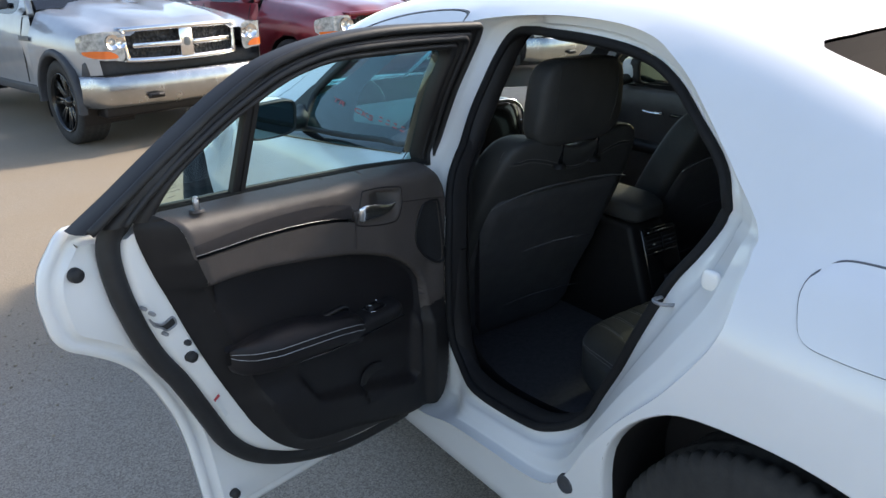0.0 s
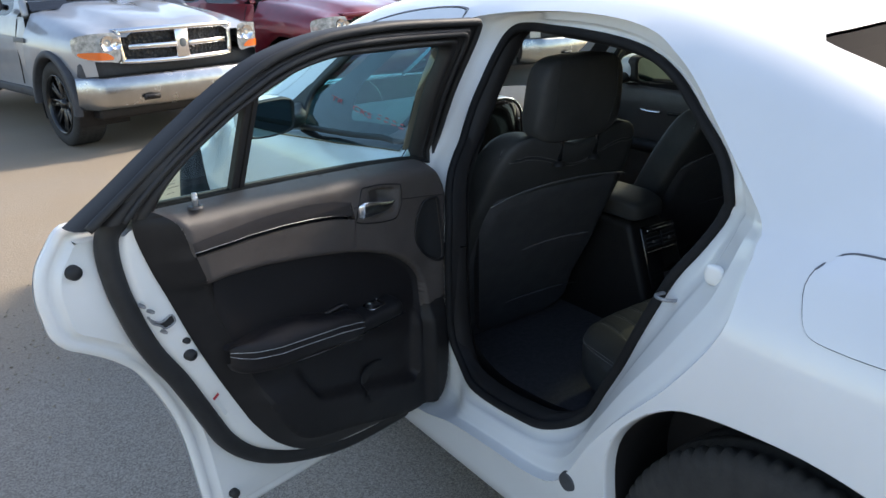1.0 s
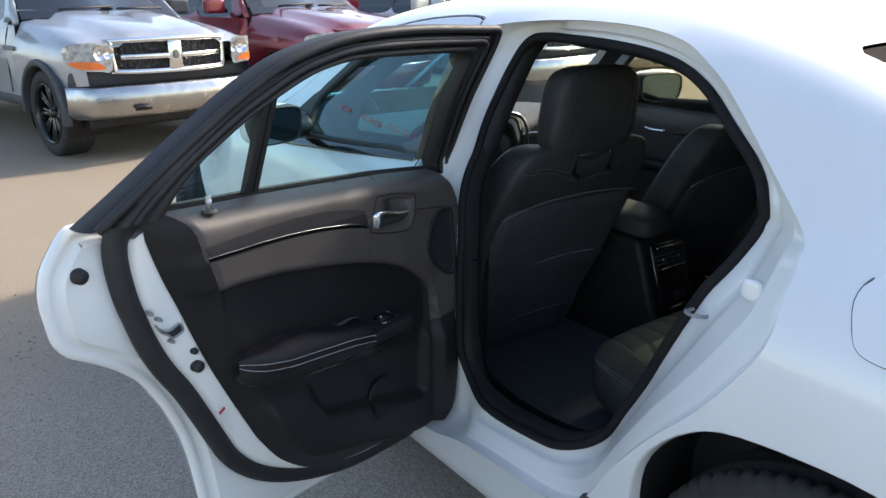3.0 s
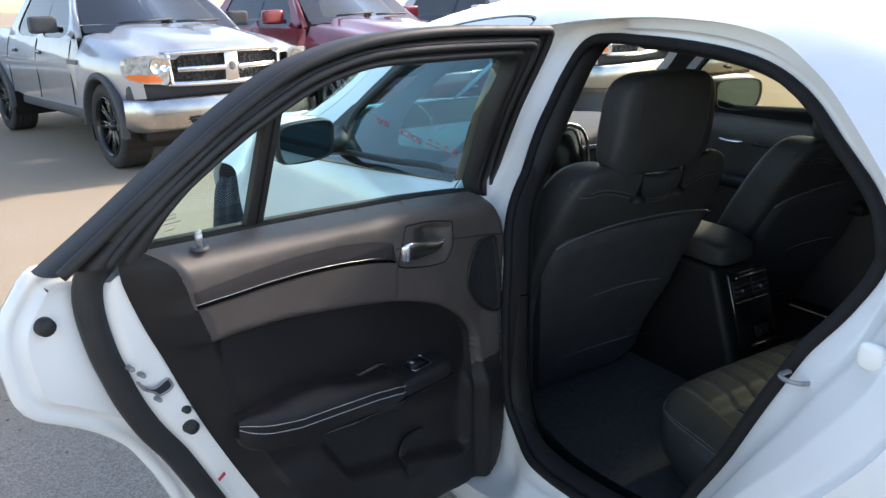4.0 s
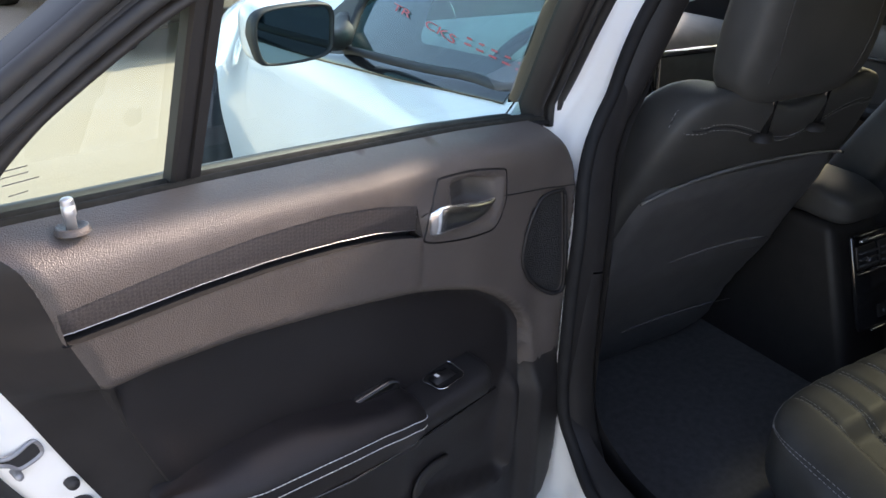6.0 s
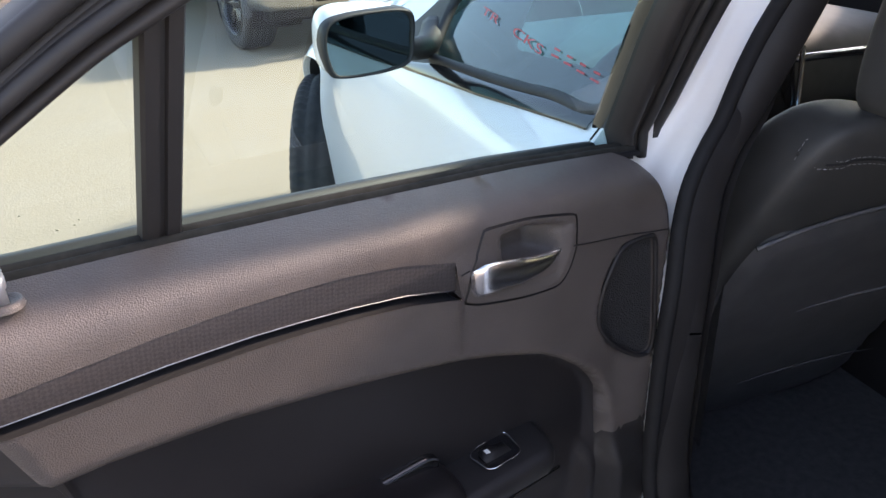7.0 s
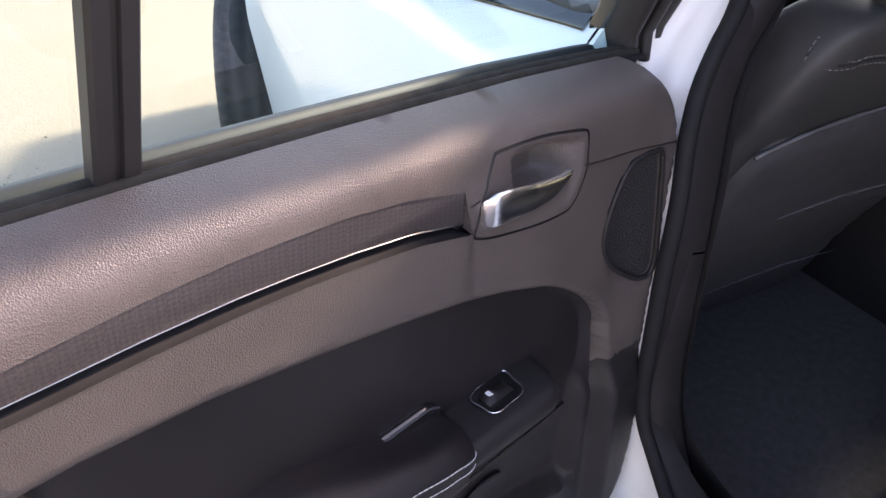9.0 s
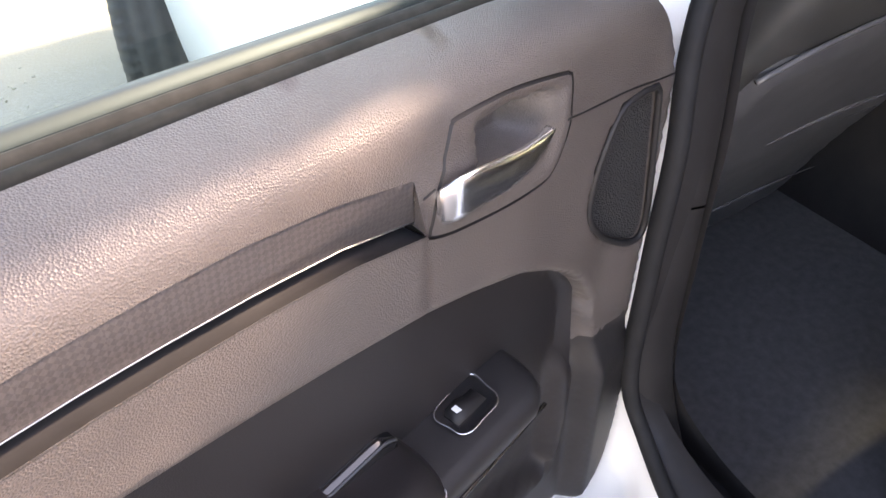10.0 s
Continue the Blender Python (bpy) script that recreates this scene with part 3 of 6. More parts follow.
part("opening_trim", loft([skin(inner, 0.100 + low), skin(inner2 * 0.6 + inner * 0.4, 0.104 + low), skin(inner2 * 0.8 + inner3 * 0.2, 0.118 + low), skin(inner2 * 0.8 + inner3 * 0.2, 0.15 + 0.4 * low + 0.02 * rear_of(inner))]), LOWER, sedan, "black plastic trim round the opening")
# rubber bump stop, sill plug, striker
part("bump_stop", pillow((0.008, 0.018, 0.019), 3.2, 9, lambda x, y, z: (x - 0.818, y + 0.770, z + 0.992)), JAMB, sedan, "painted round bump stop")
plug = skin(np.array([[1.009, 0.462]]), 0.0)[0]
part("sill_plug", lathe([(-0.004, 0.0), (-0.006, 0.008), (-0.004, 0.014), (-0.006, 0.02), (0.004, 0.023)], 24).copy(), PLATEGREY, sedan, "dark grey rubber plug in the sill").location = plug
strike = tube(curve([(-0.762, 0.868, 0.895), (-0.794, 0.874, 0.90), (-0.803, 0.892, 0.90), (-0.794, 0.910, 0.899), (-0.760, 0.917, 0.893)], 0.006), 0.0038)
part("striker", strike, STEEL, sedan, "grey steel striker loop")

# fuel flap with its dark gap
FLAP = curve([(0.575, 1.009), (0.590, 1.05), (0.568, 1.088), (0.53, 1.100), (0.45, 1.103), (0.385, 1.10), (0.365, 1.07), (0.362, 1.03), (0.375, 0.985), (0.42, 0.977), (0.50, 0.975), (0.552, 0.981)], 0.012, True)
part("fuel_flap_gap", tube(skin(FLAP, 0.0004), 0.0027, True, 6), SEAM, sedan, "thin grey seam round the fuel flap")
part("fuel_flap", sheet(FLAP, 0.02, lambda v: skin(v, -0.003)), WHITE, sedan, "glossy white fuel flap")

# wheel arch lips and dark wells, wheels
for cy in (0.53, 3.45):
    part("arch_lip", loft([skin(arch_line(cy), 0.0), skin(arch_line(cy, 0.002), 0.0015), skin(arch_line(cy, 0.004), 0.006), skin(arch_line(cy, 0.006), 0.03)], False), WHITE, sedan)
    for side in (-1, 1):
        p = skin(arch_line(cy, 0.006), 0.028)
        q = p.copy()
        q[:, 0] = -0.45
        me = loft([p, q], False)
        hub = mesh_of([*q, (-0.45, cy, 0.1)], [(i, i + 1, len(q)) for i in range(len(q) - 1)])
        bm = merge(me, hub)
        if side > 0:
            bm.transform(Matrix.Diagonal((-1, 1, 1, 1)))
        part("wheel_well", bm, LOWER, sedan, "black plastic wheel well")


def tyre_mesh(radius, width, rim, grooves=4):
    h = width / 2
    prof = [(-h * 0.8, rim), (-h * 0.98, rim + 0.02), (-h * 1.02, rim + (radius - rim) * 0.5), (-h * 0.96, radius - 0.022), (-h * 0.86, radius - 0.006)]
    xs = np.linspace(-h * 0.8, h * 0.8, grooves * 4 + 1)
    for i, x in enumerate(xs):
        prof.append((x, radius - (0.009 if i % 4 == 2 else 0.0) - 0.004 * (x / h) ** 2))
    prof += [(-a, r) for a, r in prof[4::-1]]
    me = lathe(prof, 216)
    # cross grooves in the shoulders
    for i, v in enumerate(me.vertices):
        if h * 0.52 < abs(v.co.x) < h * 1.0 and math.hypot(v.co.y, v.co.z) > radius - 0.03 and (i % 216) % 3 == 0:
            v.co.y *= 0.976
            v.co.z *= 0.976
        elif abs(v.co.x) < h * 0.5 and math.hypot(v.co.y, v.co.z) > radius - 0.006 and (i % 216 + int(v.co.x * 200)) % 4 == 0:
            v.co.y *= 0.988
            v.co.z *= 0.988
    return me


def wheel(parent, at, radius, width, rim, mat, spokes, split=True, turn=0.0, face=-1):
    """A wheel with its axle along x, its face towards -x (face -1) or +x."""
    hub = part("wheel", tyre_mesh(radius, width, rim), TYRE, parent, "black tyre")
    hub.name = "wheel"
    hub.matrix_basis = pose(*at, 0, 0, turn + (0 if face < 0 else 180))
    h = width / 2
    part("rim", lathe([(-h * 0.9, rim + 0.004), (-h * 1.0, rim + 0.002), (-h * 1.0, rim - 0.008), (-h * 0.8, rim - 0.016), (-h * 0.2, rim - 0.03), (h * 0.9, rim - 0.02)], 48), mat, hub)
    part("brake_disc", lathe([(0.0, 0.05), (0.0, rim * 0.75), (0.02, rim * 0.75)], 32), PLATEGREY, hub)
    bm = bmesh.new()
    for i in range(spokes):
        a = 2 * math.pi * i / spokes
        for off in ((-0.11, 0.11) if split else (0.0,)):
            def tap(x, y, z):
                k = (z / rim)
                return (x + 0.03 * (1 - k), y * (1.35 - 0.55 * k), z)
            me = rbox((0.03, 0.034 if split else 0.06, rim * 0.86), (0, 0, rim * 0.5), 0.006, 1)
            for v in me.vertices:
                v.co = tap(*v.co)
            me.transform(Matrix.Translation((-h * 0.72, 0, 0)) @ Matrix.Rotation(a + off, 4, "X"))
            bm.from_mesh(me)
            bpy.data.meshes.remove(me)
    part("spokes", bm, mat, hub)
    part("hub_cap", lathe([(-h * 0.86, 0.0), (-h * 0.86, 0.03), (-h * 0.8, 0.045), (-h * 0.5, 0.055)], 24), mat, hub)
    return hub


for y in (0.53, 3.45):
    for side in (-1, 1):
        wheel(sedan, ((0.812 if y > 2 else 0.775) * side, y, 0.372), 0.372, 0.245, 0.235, ALLOY, 7, False, -21 if y > 2 else 0, side)

# front door, closed
FD = FRONT_CUT + (FRONT_CUT.mean(0) - FRONT_CUT) / np.linalg.norm(FRONT_CUT.mean(0) - FRONT_CUT, axis=1)[:, None] * 0.004
front_door = part("front_door", sheet(FD, 0.03, lambda v: skin(v, -0.001), [FRONT_PANE]), WHITE, sedan, "closed glossy white front door")
part("door_window", sheet(FRONT_PANE, 0.05, lambda v: skin(v, 0.014)), SIDEGLASS, front_door, "blue-tinted front door window").visible_shadow = False
part("window_seal", tube(skin(FRONT_PANE, 0.004), 0.011, True, 8), RUBBER, front_door)
wide = (smooth01((FRONT_PANE[:, 1] - 1.06) / 0.05) * smooth01((FRONT_PANE[:, 0] - 2.0) / 0.2))[:, None]
surround = inset(FRONT_PANE, -0.011) * (1 - wide) + inset(FRONT_PANE, -0.034) * wide
surround[:, 0] = np.minimum(surround[:, 0], np.interp(surround[:, 1], [1.0, 1.06, 1.19, 1.31], [2.72, 2.70, 2.55, 2.40]) - 0.012)
part("window_surround", sheet(surround, 0.025, lambda v: skin(v, -0.0035), [FRONT_PANE]), FRAME, front_door, "satin black window surround")
by = np.linspace(1.742, 2.46, 28)
belt_up = np.stack([by, np.interp(by, [1.74, 1.87, 2.0, 2.1, 2.25, 2.33, 2.46], [1.064, 1.056, 1.044, 1.037, 1.031, 1.018, 1.0])], 1)
belt_low = np.stack([by, np.interp(by, [1.70, 1.78, 1.91, 2.06, 2.25, 2.46], [1.047, 1.042, 1.031, 1.017, 1.004, 0.988])], 1)
part("belt_moulding", loft([skin(belt_up + (0, 0.004), 0.008), skin(belt_up, -0.004), skin(belt_up * 0.8 + belt_low * 0.2, -0.006), skin(belt_up * 0.2 + belt_low * 0.8, -0.0065), skin(belt_low, -0.004), skin(belt_low - (0, 0.001), 0.002)], False), GLOSS, front_door, "gloss black belt moulding")
gap = tube(skin(FRONT_CUT, 0.004), 0.003, True, 6)
part("door_gap", gap, RUBBER, front_door)
part("pillar_trim", sheet(curve([(2.53, 1.0), (2.52, 1.05), (2.42, 1.165), (2.375, 1.16), (2.38, 1.12), (2.36, 1.06), (2.33, 1.015)], 0.02, True), 0.03, lambda v: skin(v, -0.004)), FRAME, front_door, "black triangular trim behind the mirror")


def side_mirror(side):
    """A door mirror: white cap, black surround, glass and foot."""
    c = Vector((-1.005, 2.27, 1.088))

    def shell(x, y, z):
        k = 1 - 0.18 * (x + 0.09) / 0.18 if x > 0 else 1.0
        return (x + c.x, y * (1.0 if y < 0 else 1.25) + c.y + 0.02 * (x / 0.09), z * (1 - 0.12 * (x / 0.09)) + c.z + 0.004)
    m = part("side_mirror", pillow((0.092, 0.05, 0.058), 3.6, 12, shell), WHITE, sedan, "white-capped door mirror")
    face = curve([(0.078, 0.046), (0.0, 0.054), (-0.072, 0.046), (-0.088, 0.01), (-0.078, -0.04), (-0.05, -0.052), (0.03, -0.052), (0.076, -0.04), (0.085, 0.0)], 0.008, True)

    def lay(scale, y):
        return np.array([(c.x + x * scale, c.y + y + 0.02 * x / 0.09, c.z + z * scale) for x, z in face])
    part("mirror_surround", loft([lay(1.04, -0.01), lay(1.05, -0.046), lay(1.0, -0.060), lay(0.94, -0.059), lay(0.92, -0.052)]), FRAME, m, "black mirror surround")
    glass_face = lay(0.93, -0.0545)
    mid = glass_face.mean(0)
    part("mirror_glass", mesh_of([*glass_face, mid], [(i, (i + 1) % len(glass_face), len(glass_face)) for i in range(len(glass_face))]), MIRROR, m, "mirror glass", False)
    foot = tube(resample(curve([(-0.94, 2.285, 1.06), (-0.88, 2.31, 1.052), (-0.845, 2.36, 1.055), (-0.815, 2.42, 1.065)], 0.02), 9), np.linspace(0.02, 0.028, 9), sides=10)
    part("mirror_foot", foot, FRAME, m, "black mirror foot")
    if side > 0:
        for o in (m, *m.children):
            o.data.transform(Matrix.Translation((0.885, 2.39, 1.057)) @ Matrix.Diagonal((-1.3, 1, 1.12, 1)) @ Matrix.Translation(-c))
            o.data.flip_normals()
    return m


side_mirror(-1)
side_mirror(1)


def lettering(text, y0, y1, s0, height):
    """Letters on the front door glass, read from outside, from y0 back to y1."""
    cu = bpy.data.curves.new("letters", "FONT")
    cu.body = text
    ob = bpy.data.objects.new("letters", cu)
    me = bpy.data.meshes.new_from_object(ob)
    xs = [v.co.x for v in me.vertices]
    w, h0 = max(xs), max(v.co.y for v in me.vertices)
    q = np.array([(y0 + (y1 - y0) * v.co.x / w, s0 - 0.11 * (y0 - (y0 + (y1 - y0) * v.co.x / w)) + height * v.co.y / h0) for v in me.vertices])
    for v, p in zip(me.vertices, skin(q, 0.010)):
        v.co = p
    part("window_lettering", me, REDINK, front_door, "faded red lettering on the window", False)
    bpy.data.objects.remove(ob)


lettering("TR", 2.252, 2.165, 1.122, 0.0125)
lettering("CKS", 2.10, 1.975, 1.107, 0.0125)
for i in range(5):
    y = 1.945 - 0.042 * i
    for ds, w in ((0.012, 0.018), (0.003, 0.024)):
        q = np.array([(y, 1.098 - 0.003 * i + ds), (y - w, 1.097 - 0.003 * i + ds), (y - w, 1.0945 - 0.003 * i + ds), (y, 1.0955 - 0.003 * i + ds)])
        part("window_lettering", mesh_of(skin(q, 0.010), [(0, 1, 2, 3)]), REDINK, front_door, "faded red bars on the window", False)


# ---- the open rear door, in its own frame: u from the hinge to the free edge, n outwards, z up ----
HINGE, SWING = Vector((-0.795, 1.678)), radians(73)
U_DIR, N_DIR = Vector((-math.sin(SWING), -math.cos(SWING))), Vector((-math.cos(SWING), math.sin(SWING)))


def dw(u, n, z):
    u, n, z = np.broadcast_arrays(np.asarray(u, float), np.asarray(n, float), np.asarray(z, float))
    return np.stack([HINGE.x + u * U_DIR.x + n * N_DIR.x, HINGE.y + u * U_DIR.y + n * N_DIR.y, z], -1)


def lean(z, u=0.7):
    """How far the upper frame leans inwards: more at the hinge than at the free edge."""
    return -np.interp(u, [0.0, 0.35, 0.7], [0.50, 0.42, 0.28]) * np.maximum(0, np.asarray(z, float) - 1.05)


def flat(n):
    """Carries (u, z) to the door at depth n, leaning above the belt."""
    return lambda v: dw(v[:, 0], n + lean(v[:, 1], v[:, 0]), v[:, 1])


def belt_z(u):
    return np.interp(u, [0.0, 0.06, 0.22, 0.36, 0.45, 0.6, 0.7, 0.82, 1.0], [1.033, 1.042, 1.060, 1.071, 1.078, 1.088, 1.093, 1.100, 1.108])


SKIN_EDGE = curve([(-0.06, 0.99), (0.2, 1.015), (0.5, 1.045), (0.8, 1.072), (0.915, 1.086), (0.948, 1.080), (0.970, 1.055), (0.993, 1.022), (1.003, 0.99), (1.0055, 0.955), (1.002, 0.925), (0.995, 0.884), (0.975, 0.854),
                   (0.937, 0.828), (0.890, 0.793), (0.847, 0.748), (0.820, 0.70), (0.799, 0.655), (0.777, 0.595), (0.762, 0.53), (0.752, 0.46), (0.742, 0.375), (0.732, 0.315), (0.70, 0.292), (0.642, 0.287), (0.3, 0.266), (0.0, 0.245), (-0.045, 0.26), (-0.06, 0.32), (-0.06, 0.7)], 0.02, True)
rear_door = part("rear_door", sheet(SKIN_EDGE, 0.03, lambda v: dw(v[:, 0], 0.105 + 0.012 * np.sin(np.clip((v[:, 1] - 0.25) / 0.85, 0, 1) * math.pi), v[:, 1])), WHITE, sedan, "open white rear door with black trim")
# the inner hem: outer rim folded over, a shallow hollow inside it
rim_loops = []
for d, n in ((0.0, 0.105), (-0.002, 0.098), (0.0, 0.090), (0.012, 0.086), (0.016, 0.088), (0.022, 0.089), (0.030, 0.083), (0.036, 0.076)):
    l = inset(SKIN_EDGE, d)
    rim_loops.append(dw(l[:, 0], n, l[:, 1]))
part("hem", loft(rim_loops), JAMB, rear_door, "white folded door edge")


def hollow(v):
    d = edge_distance(SKIN_EDGE, v)
    return dw(v[:, 0], 0.0765 - 0.006 * smooth01((d - 0.036) / 0.05) + 0.004 * np.sin(v[:, 0] * 40) * smooth01((d - 0.04) / 0.05) * 0.3, v[:, 1])


part("inner_shell", sheet(inset(SKIN_EDGE, 0.035), 0.02, hollow), JAMB, rear_door, "white pressed inner door shell")
# the raised inner box with its sealing face
BOX = curve([(-0.035, 0.98), (0.3, 1.01), (0.6, 1.04), (0.82, 1.065), (0.852, 1.072), (0.864, 1.04), (0.865, 1.0), (0.857, 0.945), (0.848, 0.91), (0.831, 0.852), (0.805, 0.79), (0.768, 0.725), (0.735, 0.655), (0.702, 0.582), (0.672, 0.522),
             (0.620, 0.462), (0.54, 0.408), (0.43, 0.36), (0.30, 0.325), (0.1, 0.305), (0.0, 0.31), (-0.035, 0.36), (-0.04, 0.7)], 0.015, True)
# where the black trim meets the white sealing face
BACK = curve([(0.826, 1.095), (0.845, 1.085), (0.848, 1.065), (0.842, 1.034), (0.823, 0.972), (0.798, 0.907), (0.773, 0.838), (0.742, 0.76), (0.706, 0.68), (0.665, 0.595), (0.636, 0.54), (0.573, 0.456), (0.47, 0.385), (0.30, 0.345),
              (0.13, 0.335), (0.055, 0.35), (0.018, 0.42), (0.006, 0.55), (0.004, 0.65), (0.006, 0.80), (-0.002, 0.90), (-0.004, 0.95), (0.002, 0.985), (0.024, 1.02), (0.046, 1.036)], 0.01)


def by_pieces(line, marks, counts):
    """A line divided so that its landmarks fall on the same numbers."""
    ks = [0] + [int(np.argmin(np.linalg.norm(line - m, axis=1))) for m in marks] + [len(line) - 1]
    return np.vstack([resample(line[a:b + 1], c)[:-1] for a, b, c in zip(ks, ks[1:], counts)] + [line[-1:]])


BACK_RUN = BACK[int(np.argmin(np.linalg.norm(BACK - (0.848, 1.065), axis=1))):int(np.argmin(np.linalg.norm(BACK - (0.055, 0.35), axis=1)))]
ia, ib = (int(np.argmin(np.linalg.norm(BOX - q, axis=1))) for q in ((0.860, 1.055), (0.0, 0.31)))
face_to = by_pieces(BACK_RUN, [(0.742, 0.76), (0.573, 0.456), (0.30, 0.345)], (40, 40, 30, 30))
box_loops = []
for f, d, n in ((0.0, -0.012, 0.078), (0.0, -0.006, 0.06), (0.0, 0.0, 0.045), (0.15, 0.002, 0.034), (0.4, 0.002, 0.0295), (0.75, 0.0, 0.0255), (1.0, 0.0, 0.0215), (1.35, 0.0, 0.017)):
    run = by_pieces(inset(BOX, d)[ia:ib], [(0.780, 0.745), (0.620, 0.462), (0.30, 0.325)], (40, 40, 30, 30))
    run = run * (1 - f) + face_to * f
    box_loops.append(dw(run[:, 0], n, run[:, 1]))
part("sealing_face", loft(box_loops, False), JAMB, rear_door, "white sealing face of the door")
seal_line = inset(BOX, -0.016)
first = int(np.argmax(seal_line[:, 0] + seal_line[:, 1]))
seal_line = np.roll(seal_line, -first, 0)
last = int(np.argmin(np.linalg.norm(seal_line - (-0.05, 0.95), axis=1)))
seal_line = np.vstack([curve([(0.30, 1.370), (0.44, 1.360), (0.51, 1.343), (0.575, 1.318), (0.63, 1.286), (0.69, 1.243), (0.745, 1.204), (0.800, 1.163), (0.842, 1.125), (0.868, 1.090)], 0.03), seal_line[:last]])
seal_r = np.interp(np.arange(len(seal_line)), [0, 14, 24], [0.008, 0.012, 0.0225])
part("door_seal", tube(dw(seal_line[:, 0], np.interp(seal_line[:, 1], [1.06, 1.12, 1.16], [0.060, 0.042, 0.034]) + lean(seal_line[:, 1], seal_line[:, 0]), seal_line[:, 1]), seal_r, False, 10), RUBBER, rear_door, "thick black rubber door seal")

# window frame: ridged black frame round the glass
FO = curve([(-0.050, 1.01), (-0.060, 1.07), (-0.052, 1.15), (-0.048, 1.22), (-0.054, 1.29), (-0.058, 1.34), (-0.055, 1.378), (-0.045, 1.386), (0.02, 1.389), (0.116, 1.393), (0.208, 1.396), (0.293, 1.396), (0.37, 1.392), (0.439, 1.385), (0.504, 1.371), (0.570, 1.349), (0.627, 1.317), (0.679, 1.282),
            (0.72, 1.252), (0.77, 1.217), (0.82, 1.180), (0.868, 1.144), (0.925, 1.104), (0.948, 1.088)], 0.02)
GL = curve([(0.022, 1.02), (0.028, 1.05), (0.043, 1.125), (0.056, 1.20), (0.057, 1.26), (0.053, 1.31), (0.060, 1.324), (0.074, 1.330), (0.12, 1.332), (0.215, 1.334), (0.301, 1.335), (0.381, 1.336), (0.439, 1.332), (0.518, 1.311), (0.606, 1.266), (0.642, 1.246), (0.695, 1.209),
            (0.735, 1.181), (0.768, 1.149), (0.786, 1.126), (0.803, 1.098), (0.806, 1.085)], 0.02)
# corners keep their place when both lines are divided alike
def paired(a, b, corner_a, corner_b, n1=30, n2=90):
    ia = int(np.argmin(np.linalg.norm(a - corner_a, axis=1)))
    ib = int(np.argmin(np.linalg.norm(b - corner_b, axis=1)))
    return (np.vstack([resample(a[:ia + 1], n1)[:-1], resample(a[ia:], n2)]), np.vstack([resample(b[:ib + 1], n1)[:-1], resample(b[ib:], n2)]))


FOp, GLp = paired(FO, GL, (-0.052, 1.383), (0.063, 1.326))


def frame_loop(f, n):
    l = FOp * (1 - f) + GLp * f
    return dw(l[:, 0], n + lean(l[:, 1], l[:, 0]), l[:, 1])


prof = [(0.0, 0.085), (-0.02, 0.06), (0.0, 0.042), (0.06, 0.030), (0.14, 0.028), (0.20, 0.034), (0.24, 0.046), (0.28, 0.046), (0.32, 0.030), (0.40, 0.020), (0.52, 0.016), (0.60, 0.018), (0.64, 0.028),
        (0.70, 0.030), (0.74, 0.020), (0.84, 0.012), (0.93, 0.012), (0.98, 0.018), (1.0, 0.034), (1.0, 0.05)]
part("window_frame", loft([frame_loop(f, n) for f, n in prof], False), FRAME, rear_door, "ridged satin black window frame")
part("frame_bead", tube(frame_loop(0.12, 0.026), 0.009, False, 8), RUBBER, rear_door, "rubber weatherstrip bead")
part("frame_bead", tube(frame_loop(0.56, 0.016), 0.007, False, 8), RUBBER, rear_door, "rubber weatherstrip bead")
back_prof = [(0.0, 0.085), (0.3, 0.088), (0.8, 0.086), (1.0, 0.07), (1.0, 0.05)]
part("frame_back", loft([frame_loop(f, n) for f, n in back_prof], False), GLOSS, rear_door, "gloss black outer frame")
# glass, in two panes with the divider bar between
pane = np.vstack([GL, [(u, belt_z(u) - 0.03) for u in np.linspace(0.80, 0.024, 20)]])
pane_ob = part("door_glass", sheet(inset(pane, -0.004), 0.04, flat(0.045)), CLEAR, rear_door, "lightly tinted door glass")
pane_ob.visible_shadow = False


def bar(u0, u1, z0, z1, n0, n1, w, name, mat, label):
    """A bar from (u0, z0) to (u1, z1) of width w, from depth n0 to n1."""
    loops = []
    for k in np.linspace(0, 1, 12):
        u, z = u0 + (u1 - u0) * k, z0 + (z1 - z0) * k
        ring_ = [(-w / 2, n1), (-w / 2, n0 + 0.004), (-w * 0.42, n0), (-w * 0.1, n0), (-w * 0.06, n0 + 0.004), (w * 0.06, n0 + 0.004), (w * 0.1, n0), (w * 0.42, n0), (w / 2, n0 + 0.004), (w / 2, n1)]
        loops.append([dw(u + a, n + lean(z, u), z) for a, n in ring_])
    return part(name, loft(loops, True, True), mat, rear_door, label, False)


bar(0.609, 0.592, 1.062, 1.292, 0.026, 0.044, 0.033, "divider_bar", FRAME, "black divider bar of the quarter light")
sill = np.linspace(0.012, 0.815, 40)
bz = belt_z(sill)
for name, mat, label, rows in (
        ("glass_run", SEALRUBBER, "black rubber glass run", ((0.043, -0.010), (0.038, -0.002), (0.035, -0.006), (0.034, -0.012))),
        ("inner_belt_seal", BELTLIP, "grey-brown flocked belt seal", ((0.034, -0.009), (0.030, 0.0015), (0.026, 0.003), (0.022, 0.0015), (0.019, -0.003))),
        ("belt_lip", BELTLIP, "grey-brown inner lip of the belt seal", ((0.0185, -0.004), (0.0165, 0.001), (0.013, 0.002), (0.010, 0.0005), (0.008, -0.004))),
        ("belt_joint", SEALRUBBER, "dark joint between seal and trim", ((0.009, -0.004), (0.006, -0.003), (0.002, -0.003), (-0.001, -0.008)))):
    part(name, loft([dw(sill, n, bz + dz) for n, dz in rows], False), mat, rear_door, label)
